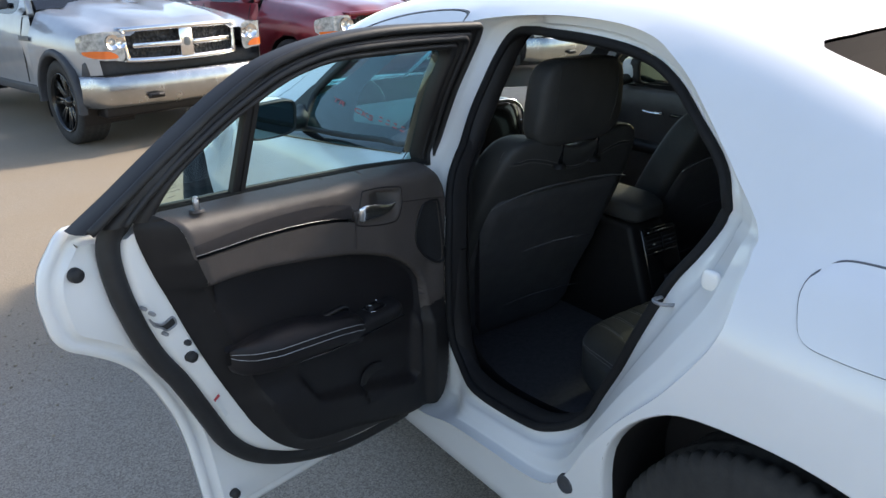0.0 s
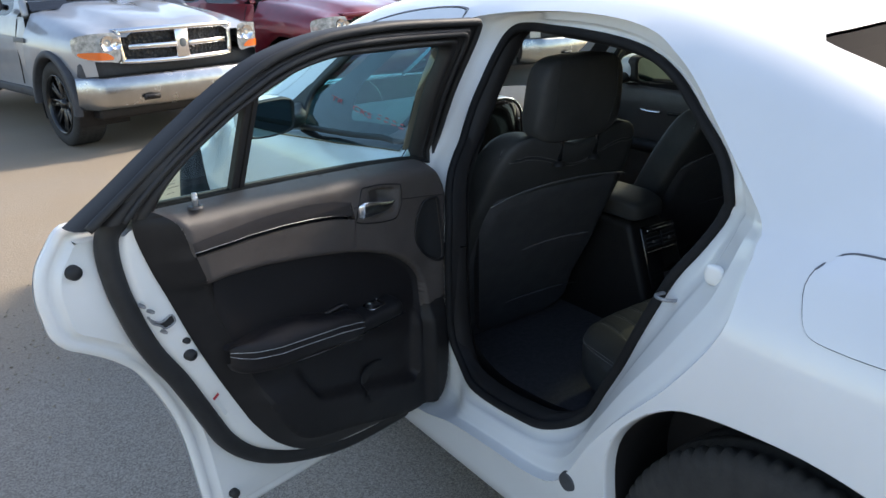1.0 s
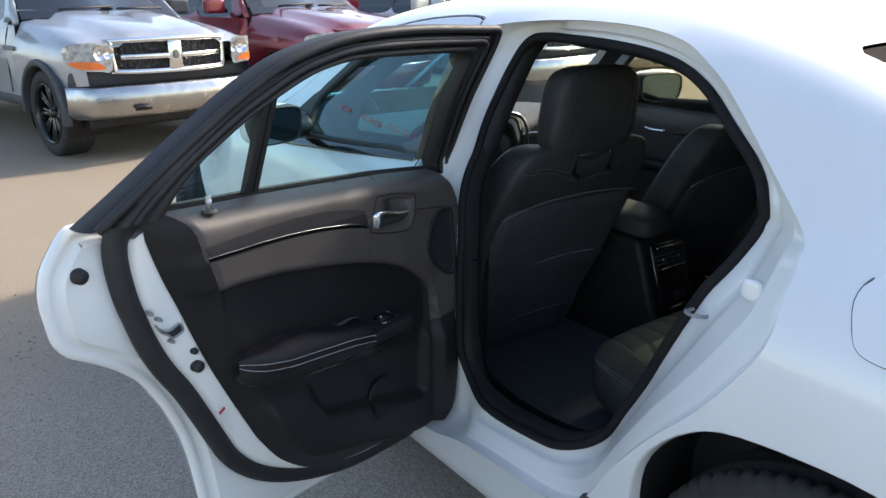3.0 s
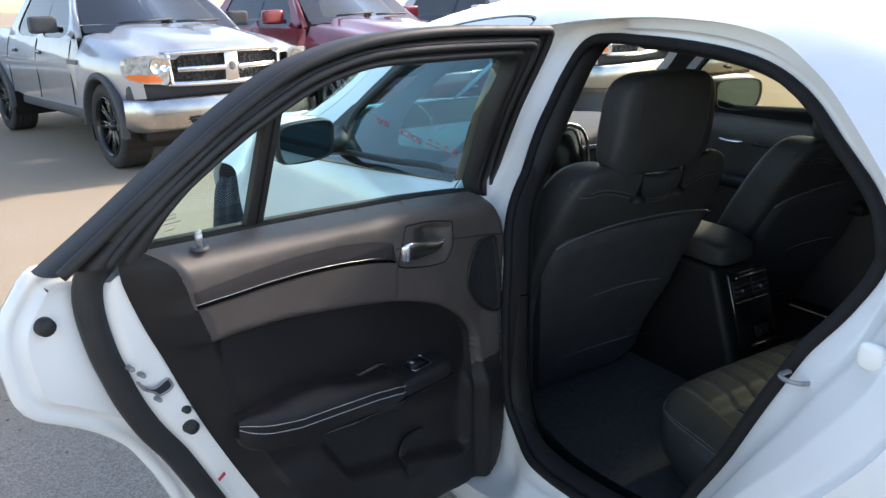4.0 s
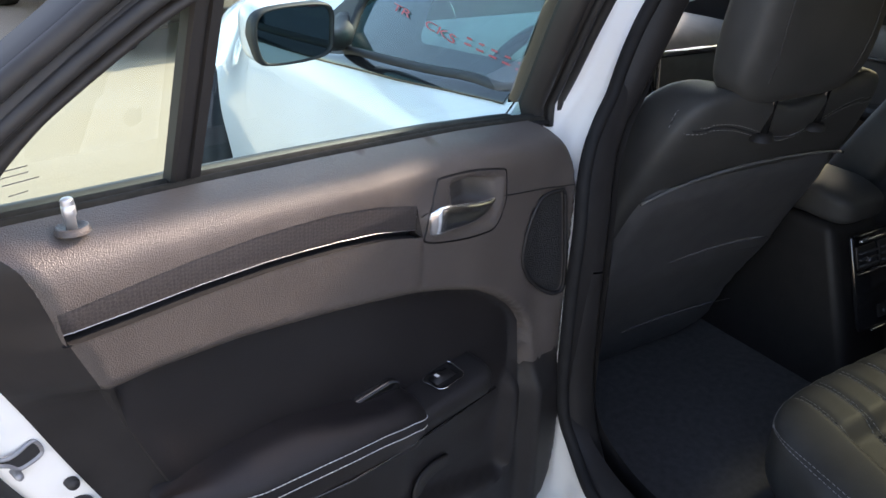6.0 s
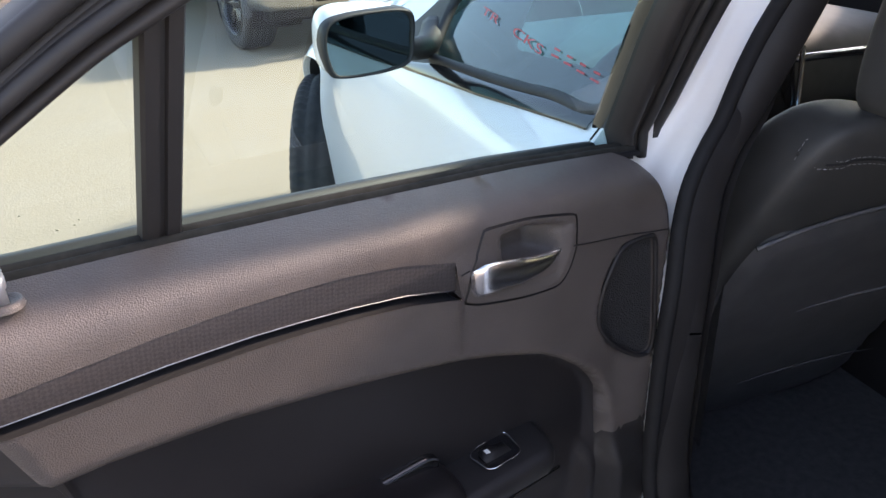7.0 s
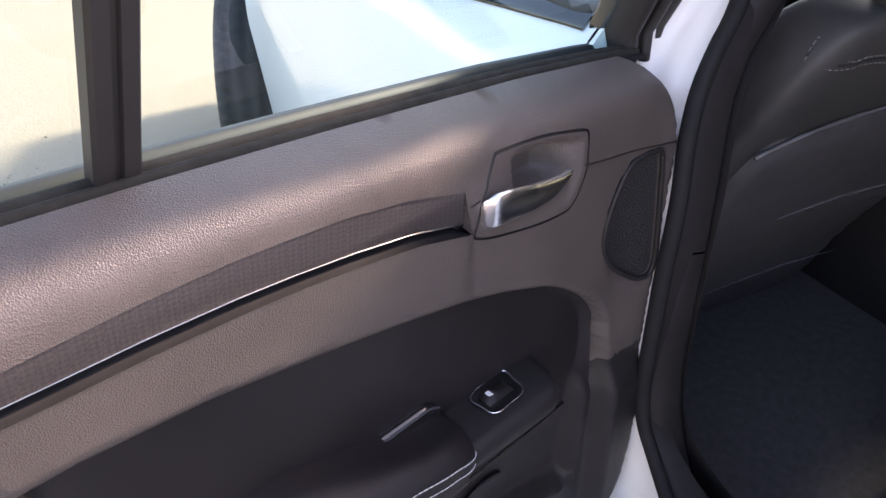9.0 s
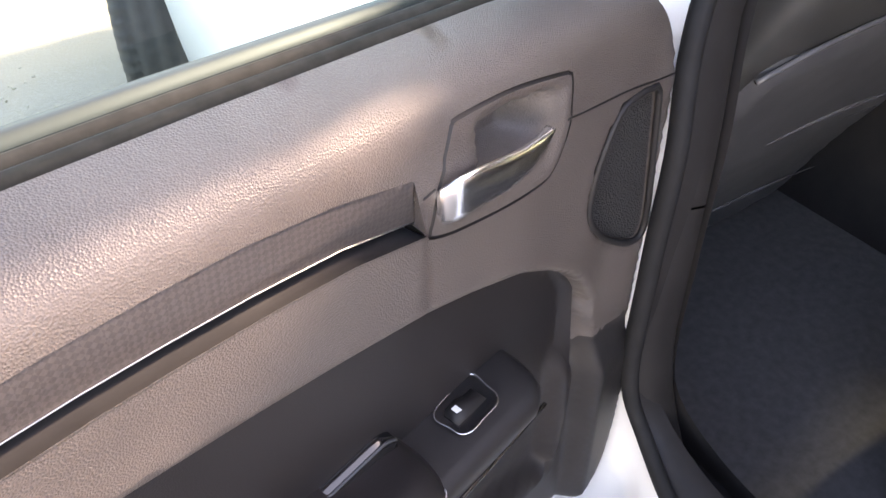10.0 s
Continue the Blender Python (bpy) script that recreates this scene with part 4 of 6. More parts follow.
part("outer_belt_seal", loft([dw(sill, 0.049, bz - 0.010), dw(sill, 0.052, bz - 0.002), dw(sill, 0.066, bz - 0.004), dw(sill, 0.074, bz - 0.014), dw(sill, 0.104, bz - 0.04)], False), FRAME, rear_door, "satin black outer belt moulding")

# ---- inner trim ----
TRIM = np.vstack([np.array([(u, belt_z(u) - 0.001) for u in np.linspace(0.064, 0.812, 60)]),
                  curve([(0.820, 1.098), (0.808, 1.091), (0.795, 1.080), (0.7865, 1.068), (0.781, 1.05), (0.771, 1.009), (0.756, 0.965), (0.738, 0.915), (0.694, 0.785), (0.65, 0.665), (0.609, 0.565), (0.575, 0.508), (0.54, 0.475),
                         (0.49, 0.452), (0.36, 0.415), (0.21, 0.366), (0.135, 0.352), (0.08, 0.360), (0.046, 0.388), (0.029, 0.45), (0.022, 0.55), (0.022, 0.64), (0.024, 0.69), (0.022, 0.78), (0.015, 0.86), (0.008, 0.93), (0.010, 0.97), (0.018, 0.996), (0.034, 1.022), (0.050, 1.035)], 0.012)])


def z_chrome(u):
    return np.interp(u, [0.0, 0.34, 0.41, 0.47, 0.525, 0.57, 0.64, 0.70, 0.78], [0.941, 0.963, 0.981, 0.990, 0.9960, 0.9995, 1.0020, 1.002, 1.003])


def z_strip(u):
    return z_chrome(u) + np.interp(u, [0.33, 0.47, 0.60, 0.70, 0.78], [0.040, 0.041, 0.037, 0.033, 0.028])


def z_low(u):
    return np.interp(u, [0.09, 0.10, 0.12, 0.141, 0.18, 0.223, 0.29, 0.357, 0.43, 0.492, 0.603, 0.70, 0.80], [0.66, 0.72, 0.758, 0.784, 0.816, 0.842, 0.868, 0.889, 0.905, 0.917, 0.936, 0.944, 0.942])


BEZEL = curve([(0.342, 0.957), (0.338, 0.968), (0.331, 0.991), (0.316, 1.022), (0.312, 1.027), (0.305, 1.029), (0.245, 1.024), (0.190, 1.013), (0.179, 1.009), (0.175, 1.002), (0.177, 0.967), (0.186, 0.944), (0.196, 0.932), (0.210, 0.927), (0.255, 0.931), (0.312, 0.943), (0.335, 0.951)], 0.006, True)
SPEAKER = curve([(0.042, 0.938), (0.056, 0.945), (0.070, 0.946), (0.097, 0.940), (0.117, 0.912), (0.129, 0.879), (0.129, 0.847), (0.105, 0.811), (0.070, 0.781), (0.050, 0.772), (0.036, 0.776), (0.031, 0.80), (0.035, 0.873)], 0.006, True)


ROLL = curve([(0.0, 0.006), (0.005, -0.005), (0.011, -0.018), (0.018, -0.031), (0.026, -0.040), (0.036, -0.0455), (0.05, -0.0485), (0.08, -0.051), (0.12, -0.052), (0.8, -0.052)], 0.002)


def trim_n(v, strip=False):
    """Depth of the trim's face, minus being towards the cabin."""
    u, z = v[:, 0], v[:, 1]
    d = belt_z(u) - z
    rim = edge_distance(TRIM, v)
    # upper roll
    n = lerp(d, ROLL[:, 0], ROLL[:, 1])
    # textured strip, deepening to the chrome line, then a second roll
    zc, zs = z_chrome(u), z_strip(u)
    in_strip = smooth01((u - 0.345) / 0.005) * smooth01((0.79 - u) / 0.02)
    k = np.clip((zs - z) / (zs - zc), 0, 1)
    n = n + in_strip * np.where((z < zs + 0.004) & (z > zc - 0.002) & (strip | (z > zc + 0.006)), 0.0006 + 0.006 * k ** 1.5, 0.0)
    below = np.zeros(len(u)) if strip else (z < zc + 0.006).astype(float)
    bulge = np.exp(-np.clip((zc - z) / 0.05, 0, 9) ** 1.2)
    n = n - in_strip * below * 0.007 * bulge
    # inset panel below the band
    step = smooth01((z_low(u) - z) / 0.009) * smooth01((u - 0.085) / 0.02)
    n = n + 0.029 * step
    groove = np.exp(-((z - z_low(u)) / 0.0035) ** 2) * smooth01((u - 0.1) / 0.02)
    n = n + 0.0035 * groove
    # raised rim along the bottom and the hinge side
    rise = smooth01((0.11 - rim) / 0.016) * smooth01((0.66 - z) / 0.06)
    n = n - 0.022 * rise
    # hollow of the bottle holder
    n = n + 0.007 * smooth01((0.36 - u) / 0.05) * smooth01((u - 0.12) / 0.04) * smooth01((z - 0.46) / 0.03) * smooth01((0.62 + 0.2 * (u - 0.2) - z) / 0.06)
    n = n - (0.006 + 0.006 * smooth01((0.95 - z) / 0.2)) * smooth01((0.10 - u) / 0.07) * smooth01((0.99 - z) / 0.06) * smooth01((z - 0.62) / 0.05)
    # seat for the speaker grille
    sp = inside(SPEAKER, v)
    n = n + 0.006 * sp
    # rounded edge, but not along the belt
    side_rim = np.where(d < 0.012, 1.0, np.clip(rim / 0.009, 0, 1))
    n = n + (1 - np.sqrt(1 - (1 - side_rim) ** 2)) * 0.006
    return n


def trim_to(v):
    return dw(v[:, 0], trim_n(v), v[:, 1])


strip_u = np.linspace(0.350, 0.772, 70)
STRIP = np.vstack([np.stack([strip_u, z_strip(strip_u) - 0.001], 1), np.stack([strip_u[::-1], z_chrome(strip_u[::-1]) + 0.001], 1)])
wide_u = np.linspace(0.3487, 0.7735, 70)
STRIP_SHEET = np.vstack([np.stack([wide_u, z_strip(wide_u) + 0.0012], 1), np.stack([wide_u[::-1], z_chrome(wide_u[::-1]) + 0.006], 1)])
low_u = np.linspace(0.112, 0.735, 60)
INSET_LINE = np.vstack([np.stack([low_u, z_low(low_u) - 0.005], 1), curve([(0.722, 0.87), (0.66, 0.70), (0.60, 0.58), (0.55, 0.53), (0.42, 0.485), (0.2, 0.445), (0.13, 0.455), (0.108, 0.52), (0.105, 0.62)], 0.012)])
EDGE = TRIM[59:]
counts = (12, 50, 40, 30, 40)
edge = by_pieces(EDGE, [(0.7865, 1.068), (0.54, 0.475), (0.135, 0.352), (0.022, 0.60)], counts)
back = by_pieces(BACK, [(0.848, 1.065), (0.573, 0.456), (0.13, 0.335), (0.005, 0.60)], counts)
trim_edge = trim_to(edge)
back_edge = dw(back[:, 0], 0.018, back[:, 1])
part("trim_return", loft([trim_edge, trim_edge * 0.9 + back_edge * 0.1, trim_edge * 0.5 + back_edge * 0.5, back_edge], False), LOWER, rear_door, "black trim edge")
fine_u = np.arange(0.095, 0.76, 0.006)
low_rows = [np.stack([fine_u, z_low(fine_u) + dz], 1) for dz in (0.005, 0.002, 0.0, -0.002)]
soft = sheet(TRIM, 0.0075, lambda v: np.column_stack([v, v[:, 0] * 0]), [STRIP, INSET_LINE, BEZEL], rows=low_rows + [np.stack([strip_u, z_chrome(strip_u) - dz], 1) for dz in (0.002, 0.006)])
co = np.array([v.co[:2] for v in soft.vertices])
for v, p in zip(soft.vertices, trim_to(co)):
    v.co = p
soft.materials.append(SOFT)
soft.materials.append(LOWER)
for f in soft.polygons:
    m = co[list(f.vertices)].mean(0)
    f.material_index = int(m[1] < (0.665 - 0.25 * (m[0] - 0.05) if m[0] < 0.13 else float(z_low(m[0])) - 0.0075))
part("door_trim", soft, SOFT, rear_door, "grained dark grey-brown soft door trim over a black lower rim")
for seam in ([(0.183, 0.972), (0.149, 0.966), (0.09, 0.957), (0.016, 0.945)], [(0.346, 0.989), (0.334, 0.991)]):
    sm = curve(seam, 0.006)
    part("trim_seam", tube(dw(sm[:, 0], trim_n(sm) - 0.0002, sm[:, 1]), 0.0011, False, 5), LOWER, rear_door)
part("texture_strip", sheet(STRIP_SHEET, 0.006, lambda v: dw(v[:, 0], trim_n(v, True) + 0.0008, v[:, 1])), WEAVE, rear_door, "woven-texture black strip")
part("inset_panel", sheet(INSET_LINE, 0.009, trim_to, rows=[np.stack([fine_u, z_low(fine_u) + dz], 1) for dz in (-0.007, -0.0095)]), INSET, rear_door, "black leatherette inset")
# a dark channel between the strip and the lower roll, a chrome line on its upper edge
top_edge = np.stack([wide_u, z_chrome(wide_u) + 0.006], 1)
low_edge = np.stack([wide_u, z_chrome(wide_u) + 0.0005], 1)
n_top, n_low = trim_n(top_edge, True) + 0.0008, trim_n(low_edge)
part("strip_channel", loft([dw(wide_u, n_top, top_edge[:, 1]), dw(wide_u, n_top + 0.012, top_edge[:, 1] - 0.001), dw(wide_u, n_top + 0.013, low_edge[:, 1] - 0.004), dw(wide_u, n_low + 0.003, low_edge[:, 1] - 0.002), dw(wide_u, n_low - 0.0003, low_edge[:, 1] - 0.0005)], False), SEALRUBBER, rear_door, "black channel under the strip")
part("chrome_line", tube(dw(wide_u, n_top - 0.0006, top_edge[:, 1]), 0.0005, False, 6), LINECHROME, rear_door, "thin chrome line")
# the soft trim closes down onto the strip's ends
for ue, us in ((0.350, 0.3487), (0.772, 0.7735)):
    ends = trim_to(np.array([(ue, float(z_strip(ue)) - 0.001), (ue, float(z_chrome(ue)) + 0.001)]))
    down = np.linspace(0, 1, 8)[:, None]
    lip_line = ends[0] * (1 - down) + ends[1] * down
    zl = np.linspace(float(z_strip(us)) + 0.0005, float(z_chrome(us)) + 0.003, 8)
    deep_n = trim_n(np.stack([np.full(8, us), zl], 1), True) + np.linspace(0.0006, 0.004, 8)
    part("strip_end", loft([lip_line, dw(us, deep_n, zl)], False), SOFT, rear_door, "grained edge at the strip's end")

# handle: bezel ring, dark cup, lever
nb = -0.050
rim1, rim2 = inset(BEZEL, 0.0012), inset(BEZEL, 0.003)
part("handle_bezel", loft([dw(BEZEL[:, 0], trim_n(BEZEL), BEZEL[:, 1]), dw(BEZEL[:, 0], trim_n(BEZEL) + 0.003, BEZEL[:, 1]), dw(rim1[:, 0], trim_n(rim1) + 0.003, rim1[:, 1]), dw(rim2[:, 0], trim_n(rim2) - 0.0004, rim2[:, 1])]), LOWER, rear_door, "thin dark joint round the handle")


def cup_to(v):
    deep = smooth01((0.288 - v[:, 0]) / 0.008) * smooth01((v[:, 0] - 0.192) / 0.035) * smooth01((v[:, 1] - 0.955) / 0.02) * smooth01((edge_distance(BEZEL, v) - 0.010) / 0.005)
    dish = 0.004 * smooth01((edge_distance(BEZEL, v) - 0.010) / 0.006) * smooth01((0.30 - v[:, 0]) / 0.02)
    return dw(v[:, 0], trim_n(v) - 0.0004 + 0.036 * deep + dish, v[:, 1])


part("handle_cup", sheet(rim2, 0.005, cup_to), SOFT, rear_door, "recessed grained handle cup")
lever_path = resample(curve([(0.333, 0.976), (0.325, 0.977), (0.305, 0.977), (0.275, 0.974), (0.245, 0.970), (0.222, 0.9715), (0.209, 0.9775)], 0.006), 30)
lever_loops = []
for i, (u, z) in enumerate(lever_path):
    k = i / 29
    hgt = np.interp(k, [0, 0.03, 0.08, 0.2, 0.5, 0.75, 0.92, 1], [0.010, 0.014, 0.0175, 0.018, 0.016, 0.012, 0.007, 0.002])
    out = np.interp(k, [0, 0.05, 0.15, 0.5, 1], [0.0, 0.006, 0.009, 0.011, 0.004])
    a = np.linspace(0, 2 * math.pi, 14, endpoint=False)
    nn = nb - out + 0.008 * np.cos(a) * np.interp(k, [0, 1], [1, 0.6])
    lever_loops.append(dw(u, nn, z + (0.010 * k - 0.012) * np.cos(a) * (1 - k) + hgt * np.sign(np.sin(a)) * np.abs(np.sin(a)) ** 0.7))
part("handle_lever", loft(lever_loops, True, True), SATIN, rear_door, "satin chrome door handle")
# speaker grille
s2 = inset(SPEAKER, 0.004)
part("speaker_rim", tube(dw(SPEAKER[:, 0], trim_n(SPEAKER * 0.97 + SPEAKER.mean(0) * 0.03) - 0.006, SPEAKER[:, 1]), 0.0035, True, 8), LOWER, rear_door)
MESHGRILLE = relief(material("speaker_cloth", (0.012, 0.012, 0.013), 0.6), "cells", 500, 1.0, 0.002)
part("speaker_grille", sheet(s2, 0.008, lambda v: dw(v[:, 0], trim_n(v) - 0.002, v[:, 1])), MESHGRILLE, rear_door, "black perforated speaker grille")

# armrest: padded part with stitching, then the switch console
arm_loops, st1, st2 = [], [], []
for u in np.concatenate([np.linspace(0.712, 0.700, 5), np.linspace(0.69, 0.39, 30), np.linspace(0.385, 0.352, 6)]):
    e = np.clip(1 - abs(np.clip((u - 0.532) / 0.181, -1, 1)) ** 14, 0, 1) ** 0.5
    zi = np.interp(u, [0.35, 0.42, 0.48, 0.55, 0.62, 0.68, 0.71], [0.742, 0.750, 0.768, 0.788, 0.792, 0.786, 0.780])
    zs = np.interp(u, [0.35, 0.40, 0.45, 0.50, 0.557, 0.62, 0.667, 0.69, 0.71], [0.716, 0.734, 0.744, 0.750, 0.755, 0.760, 0.766, 0.771, 0.776])
    dep = np.interp(u, [0.35, 0.42, 0.5, 0.62, 0.68, 0.71], [0.074, 0.078, 0.076, 0.066, 0.050, 0.036])
    sec = [(0.012, zi + 0.004), (-dep * 0.12, zi), (-dep * 0.4, zi - 0.001), (-dep * 0.62, zi * 0.62 + zs * 0.38 + 0.008), (-dep * 0.80, zs + 0.017), (-dep * 0.92, zs + 0.010), (-dep * 0.985, zs + 0.003), (-dep, zs - 0.002),
           (-dep * 0.985, zs - 0.008), (-dep * 1.0, zs - 0.013), (-dep * 0.97, zs - 0.020), (-dep * 0.94, zs - 0.04), (-dep * 0.86, zs - 0.052), (-dep * 0.4, zs - 0.060), (0.0, zs - 0.062)]
    k = 0.25 + 0.75 * e
    arm_loops.append([dw(u, -0.018 + n * k, zs - 0.012 + (z - zs + 0.012) * k) for n, z in sec])
    st1.append(dw(u, -0.018 - (dep + 0.0012) * k, zs - 0.012 + 0.012 * k))
    st2.append(dw(u, -0.018 - (dep + 0.0008) * k, zs - 0.012 - 0.003 * k))
part("armrest", loft(arm_loops, False), INSET, rear_door, "padded black armrest")


def stitches(path, name, parent, dash=0.0062, gap=0.0007, r=0.0008, mat=None):
    p = np.array(path)
    d = np.concatenate([[0], np.cumsum(np.linalg.norm(np.diff(p, axis=0), axis=1))])
    bm = bmesh.new()
    q = 0.0
    while q + dash < d[-1]:
        ends = [[np.interp(w, d, p[:, k]) for k in range(3)] for w in (q, q + dash / 2, q + dash)]
        me = tube(ends, [r * 0.6, r, r * 0.6], sides=5)
        bm.from_mesh(me)
        bpy.data.meshes.remove(me)
        q += dash + gap
    return part(name, bm, mat or THREAD, parent, "light grey stitching")


stitches(st1, "stitching", rear_door)
stitches(st2, "stitching", rear_door)
con_loops = []
for u in np.concatenate([np.linspace(0.43, 0.230, 24), [0.222, 0.216, 0.212, 0.210]]):
    e = float(np.interp(u, [0.210, 0.212, 0.216, 0.222, 0.235, 0.43], [0.25, 0.5, 0.72, 0.88, 1.0, 1.0]))
    sec = [(0.012, 0.727), (-0.004, 0.7245), (-0.03, 0.7225), (-0.058, 0.7215), (-0.066, 0.719), (-0.0705, 0.7145), (-0.0725, 0.707), (-0.0715, 0.695), (-0.068, 0.688), (-0.04, 0.684), (0.0, 0.682)]
    con_loops.append([dw(u, -0.013 + n * e, 0.7075 + (z - 0.7075) * (0.6 + 0.4 * e)) for n, z in sec])
part("switch_console", loft(con_loops, False), LOWER, rear_door, "black armrest end with the window switch")
# seam under the armrest
su = np.linspace(0.66, 0.216, 40)
part("armrest_seam", tube(dw(su, np.interp(su, [0.216, 0.4, 0.5, 0.62, 0.66], [-0.079, -0.088, -0.088, -0.070, -0.048]), np.interp(su, [0.216, 0.32, 0.45, 0.557, 0.66], [0.687, 0.690, 0.698, 0.704, 0.712])), 0.0022, False, 6), GLOSS, rear_door)


def on_console(a, b, h):
    """A point on the console's top: a along, b across towards the cabin, h above."""
    return dw(0.289 + a, -0.0425 - b, 0.7215 - 0.05 * b + h)


corners = np.array([(0.0315, -0.0165), (0.0265, 0.0215), (-0.026, 0.0195), (-0.032, -0.0235)])
sq = [tuple(a + (b - a) * f) for a, b in zip(corners, np.roll(corners, -1, 0)) for f in (0.16, 0.5, 0.84)]
sw = curve(sq, 0.003, True)
part("switch_ring", tube([on_console(a, b, 0.0045) for a, b in sw], 0.0008, True, 6), SATIN, rear_door, "thin chrome ring round the switch")
part("switch_plate", mesh_of([on_console(a, b, 0.0038) for a, b in sw], [tuple(range(len(sw)))]), GLOSS, rear_door, smooth=False)
rock = []
for a, h in ((0.022, 0.003), (0.02, 0.009), (0.008, 0.011), (-0.004, 0.006), (-0.016, 0.005), (-0.02, 0.002)):
    rock.append([on_console(a, -0.009, 0.001), on_console(a, -0.0085, h), on_console(a, 0.0085, h), on_console(a, 0.009, 0.001)])
part("switch_rocker", loft(rock, False), LOWER, rear_door, "black window switch")
part("switch_mark", mesh_of([on_console(a, b, 0.0115) for a, b in ((0.017, -0.004), (0.011, -0.004), (0.011, 0.004), (0.017, 0.003))], [(0, 1, 2, 3)]), LABEL, rear_door, smooth=False)
# pull cup beside the armrest
cup = resample(curve([(0.478, 0.752), (0.44, 0.7535), (0.40, 0.755), (0.380, 0.755), (0.368, 0.748)], 0.01), 20)
part("pull_cup", loft([dw(cup[:, 0], -0.022, cup[:, 1] + 0.004), dw(cup[:, 0], -0.031, cup[:, 1] + 0.003), dw(cup[:, 0], -0.034, cup[:, 1] - 0.001), dw(cup[:, 0], -0.033, cup[:, 1] - 0.03)], False), GLOSS, rear_door, "black pull cup")
part("pull_cup_edge", tube(dw(cup[:, 0], -0.033, cup[:, 1] + 0.002), 0.0014, False, 6), PLATEGREY, rear_door)
# bottle holder: a curved lip that stands off the hollow
lip = resample(curve([(0.338, 0.495), (0.337, 0.520), (0.326, 0.543), (0.305, 0.554), (0.280, 0.557), (0.255, 0.552)], 0.006), 30)
base = trim_n(lip)
part("bottle_holder", loft([dw(lip[:, 0] - 0.006, base + 0.004, lip[:, 1] - 0.010), dw(lip[:, 0] - 0.001, base - 0.005, lip[:, 1] - 0.001), dw(lip[:, 0] - 0.001, base - 0.007, lip[:, 1] - 0.001), dw(lip[:, 0] - 0.005, base - 0.008, lip[:, 1] - 0.006),
                            dw(lip[:, 0] - 0.016, base - 0.004, lip[:, 1] - 0.030)], False), LOWER, rear_door, "black bottle holder lip")

# lock knob on the sill
kn = dw(0.735, -0.020, belt_z(0.735) - 0.006)
knob = lathe([(-0.004, 0.0), (-0.004, 0.0045), (0.010, 0.0042), (0.012, 0.0056), (0.020, 0.0058), (0.0205, 0.0048), (0.022, 0.0058), (0.0235, 0.0048), (0.025, 0.0056), (0.0268, 0.004), (0.0275, 0.0)], 20)
upright = Matrix.Translation(kn) @ Matrix.Rotation(-math.pi / 2, 4, "Y")
part("lock_knob", knob, KNOB, rear_door, "chrome lock knob").matrix_basis = upright
part("knob_collar", lathe([(0.0, 0.005), (0.0008, 0.009), (0.0024, 0.0115), (0.0015, 0.0135), (-0.003, 0.015)], 24), SOFT, rear_door, "trim ring round the lock knob").matrix_basis = upright


def stud(u, n, z, r, name, mat, label=""):
    """A round plug that faces the cabin side of the door."""
    me = lathe([(0.006, r * 1.1), (0.0, r * 1.05), (-0.008, r), (-0.011, r * 0.8), (-0.012, 0.0)], 20)
    ax = Vector((N_DIR.x, N_DIR.y, 0))
    ob = part(name, me, mat, rear_door, label)
    ob.matrix_basis = Matrix.Translation(dw(u, n, z)) @ ax.to_track_quat("X", "Z").to_matrix().to_4x4()
    return ob


stud(0.944, 0.072, 1.002, 0.0135, "rubber_plug", RUBBER, "black rubber plug")
stud(0.766, 0.024, 0.773, 0.0115, "rubber_plug", RUBBER, "black rubber plug")
stud(0.679, 0.070, 0.357, 0.011, "rubber_plug", RUBBER, "black rubber plug")
stud(0.771, 0.026, 0.808, 0.0065, "screw_hole", RUBBER)
for u, z in ((0.850, 0.912), (0.834, 0.895), (0.814, 0.844)):
    stud(u, 0.029, z, 0.004, "screw_head", STEEL, "steel screw head")
lt = curve([(0.845, 0.889), (0.836, 0.878), (0.822, 0.869), (0.812, 0.869), (0.794, 0.875), (0.789, 0.857), (0.811, 0.850), (0.821, 0.859), (0.836, 0.870)], 0.004, True)
part("latch_slot", loft([dw(inset(lt, -0.001)[:, 0], 0.024, inset(lt, -0.001)[:, 1]), dw(lt[:, 0], 0.020, lt[:, 1]), dw(inset(lt, 0.002)[:, 0], 0.021, inset(lt, 0.002)[:, 1]), dw(inset(lt, 0.0035)[:, 0], 0.023, inset(lt, 0.0035)[:, 1])]), STEEL, rear_door, "steel latch")
part("latch_mouth", mesh_of(dw(inset(lt, 0.002)[:, 0], 0.0225, inset(lt, 0.002)[:, 1]), [tuple(range(len(lt)))]), RUBBER, rear_door, smooth=False)


def decal(name, pts, n, mat, label=""):
    p = np.array(pts)
    return part(name, mesh_of(dw(p[:, 0], n + lean(p[:, 1], p[:, 0]), p[:, 1]), [tuple(range(len(p)))]), mat, rear_door, label, False)


decal("label_sticker", [(0.731, 0.652), (0.723, 0.657), (0.703, 0.607), (0.711, 0.602)], 0.0165, LABEL, "small white label")
decal("label_band", [(0.735, 0.658), (0.721, 0.666), (0.718, 0.659), (0.732, 0.651)], 0.0155, REDINK)
for u, z, w in ((0.772, 1.137, 0.026), (0.770, 1.131, 0.024), (0.768, 1.124, 0.030), (0.764, 1.113, 0.016)):
    decal("glass_print", [(u, z), (u - w, z + 0.001), (u - w, z - 0.0001), (u, z - 0.0011)], 0.043, GREYINK, "small printed mark on the glass")


# ---- cabin ----
def liner(side, hole, depth, mat, name, label, outline):
    return part(name, sheet(outline, 0.06, lambda v: skin(v, depth, side), hole), mat, sedan, label)


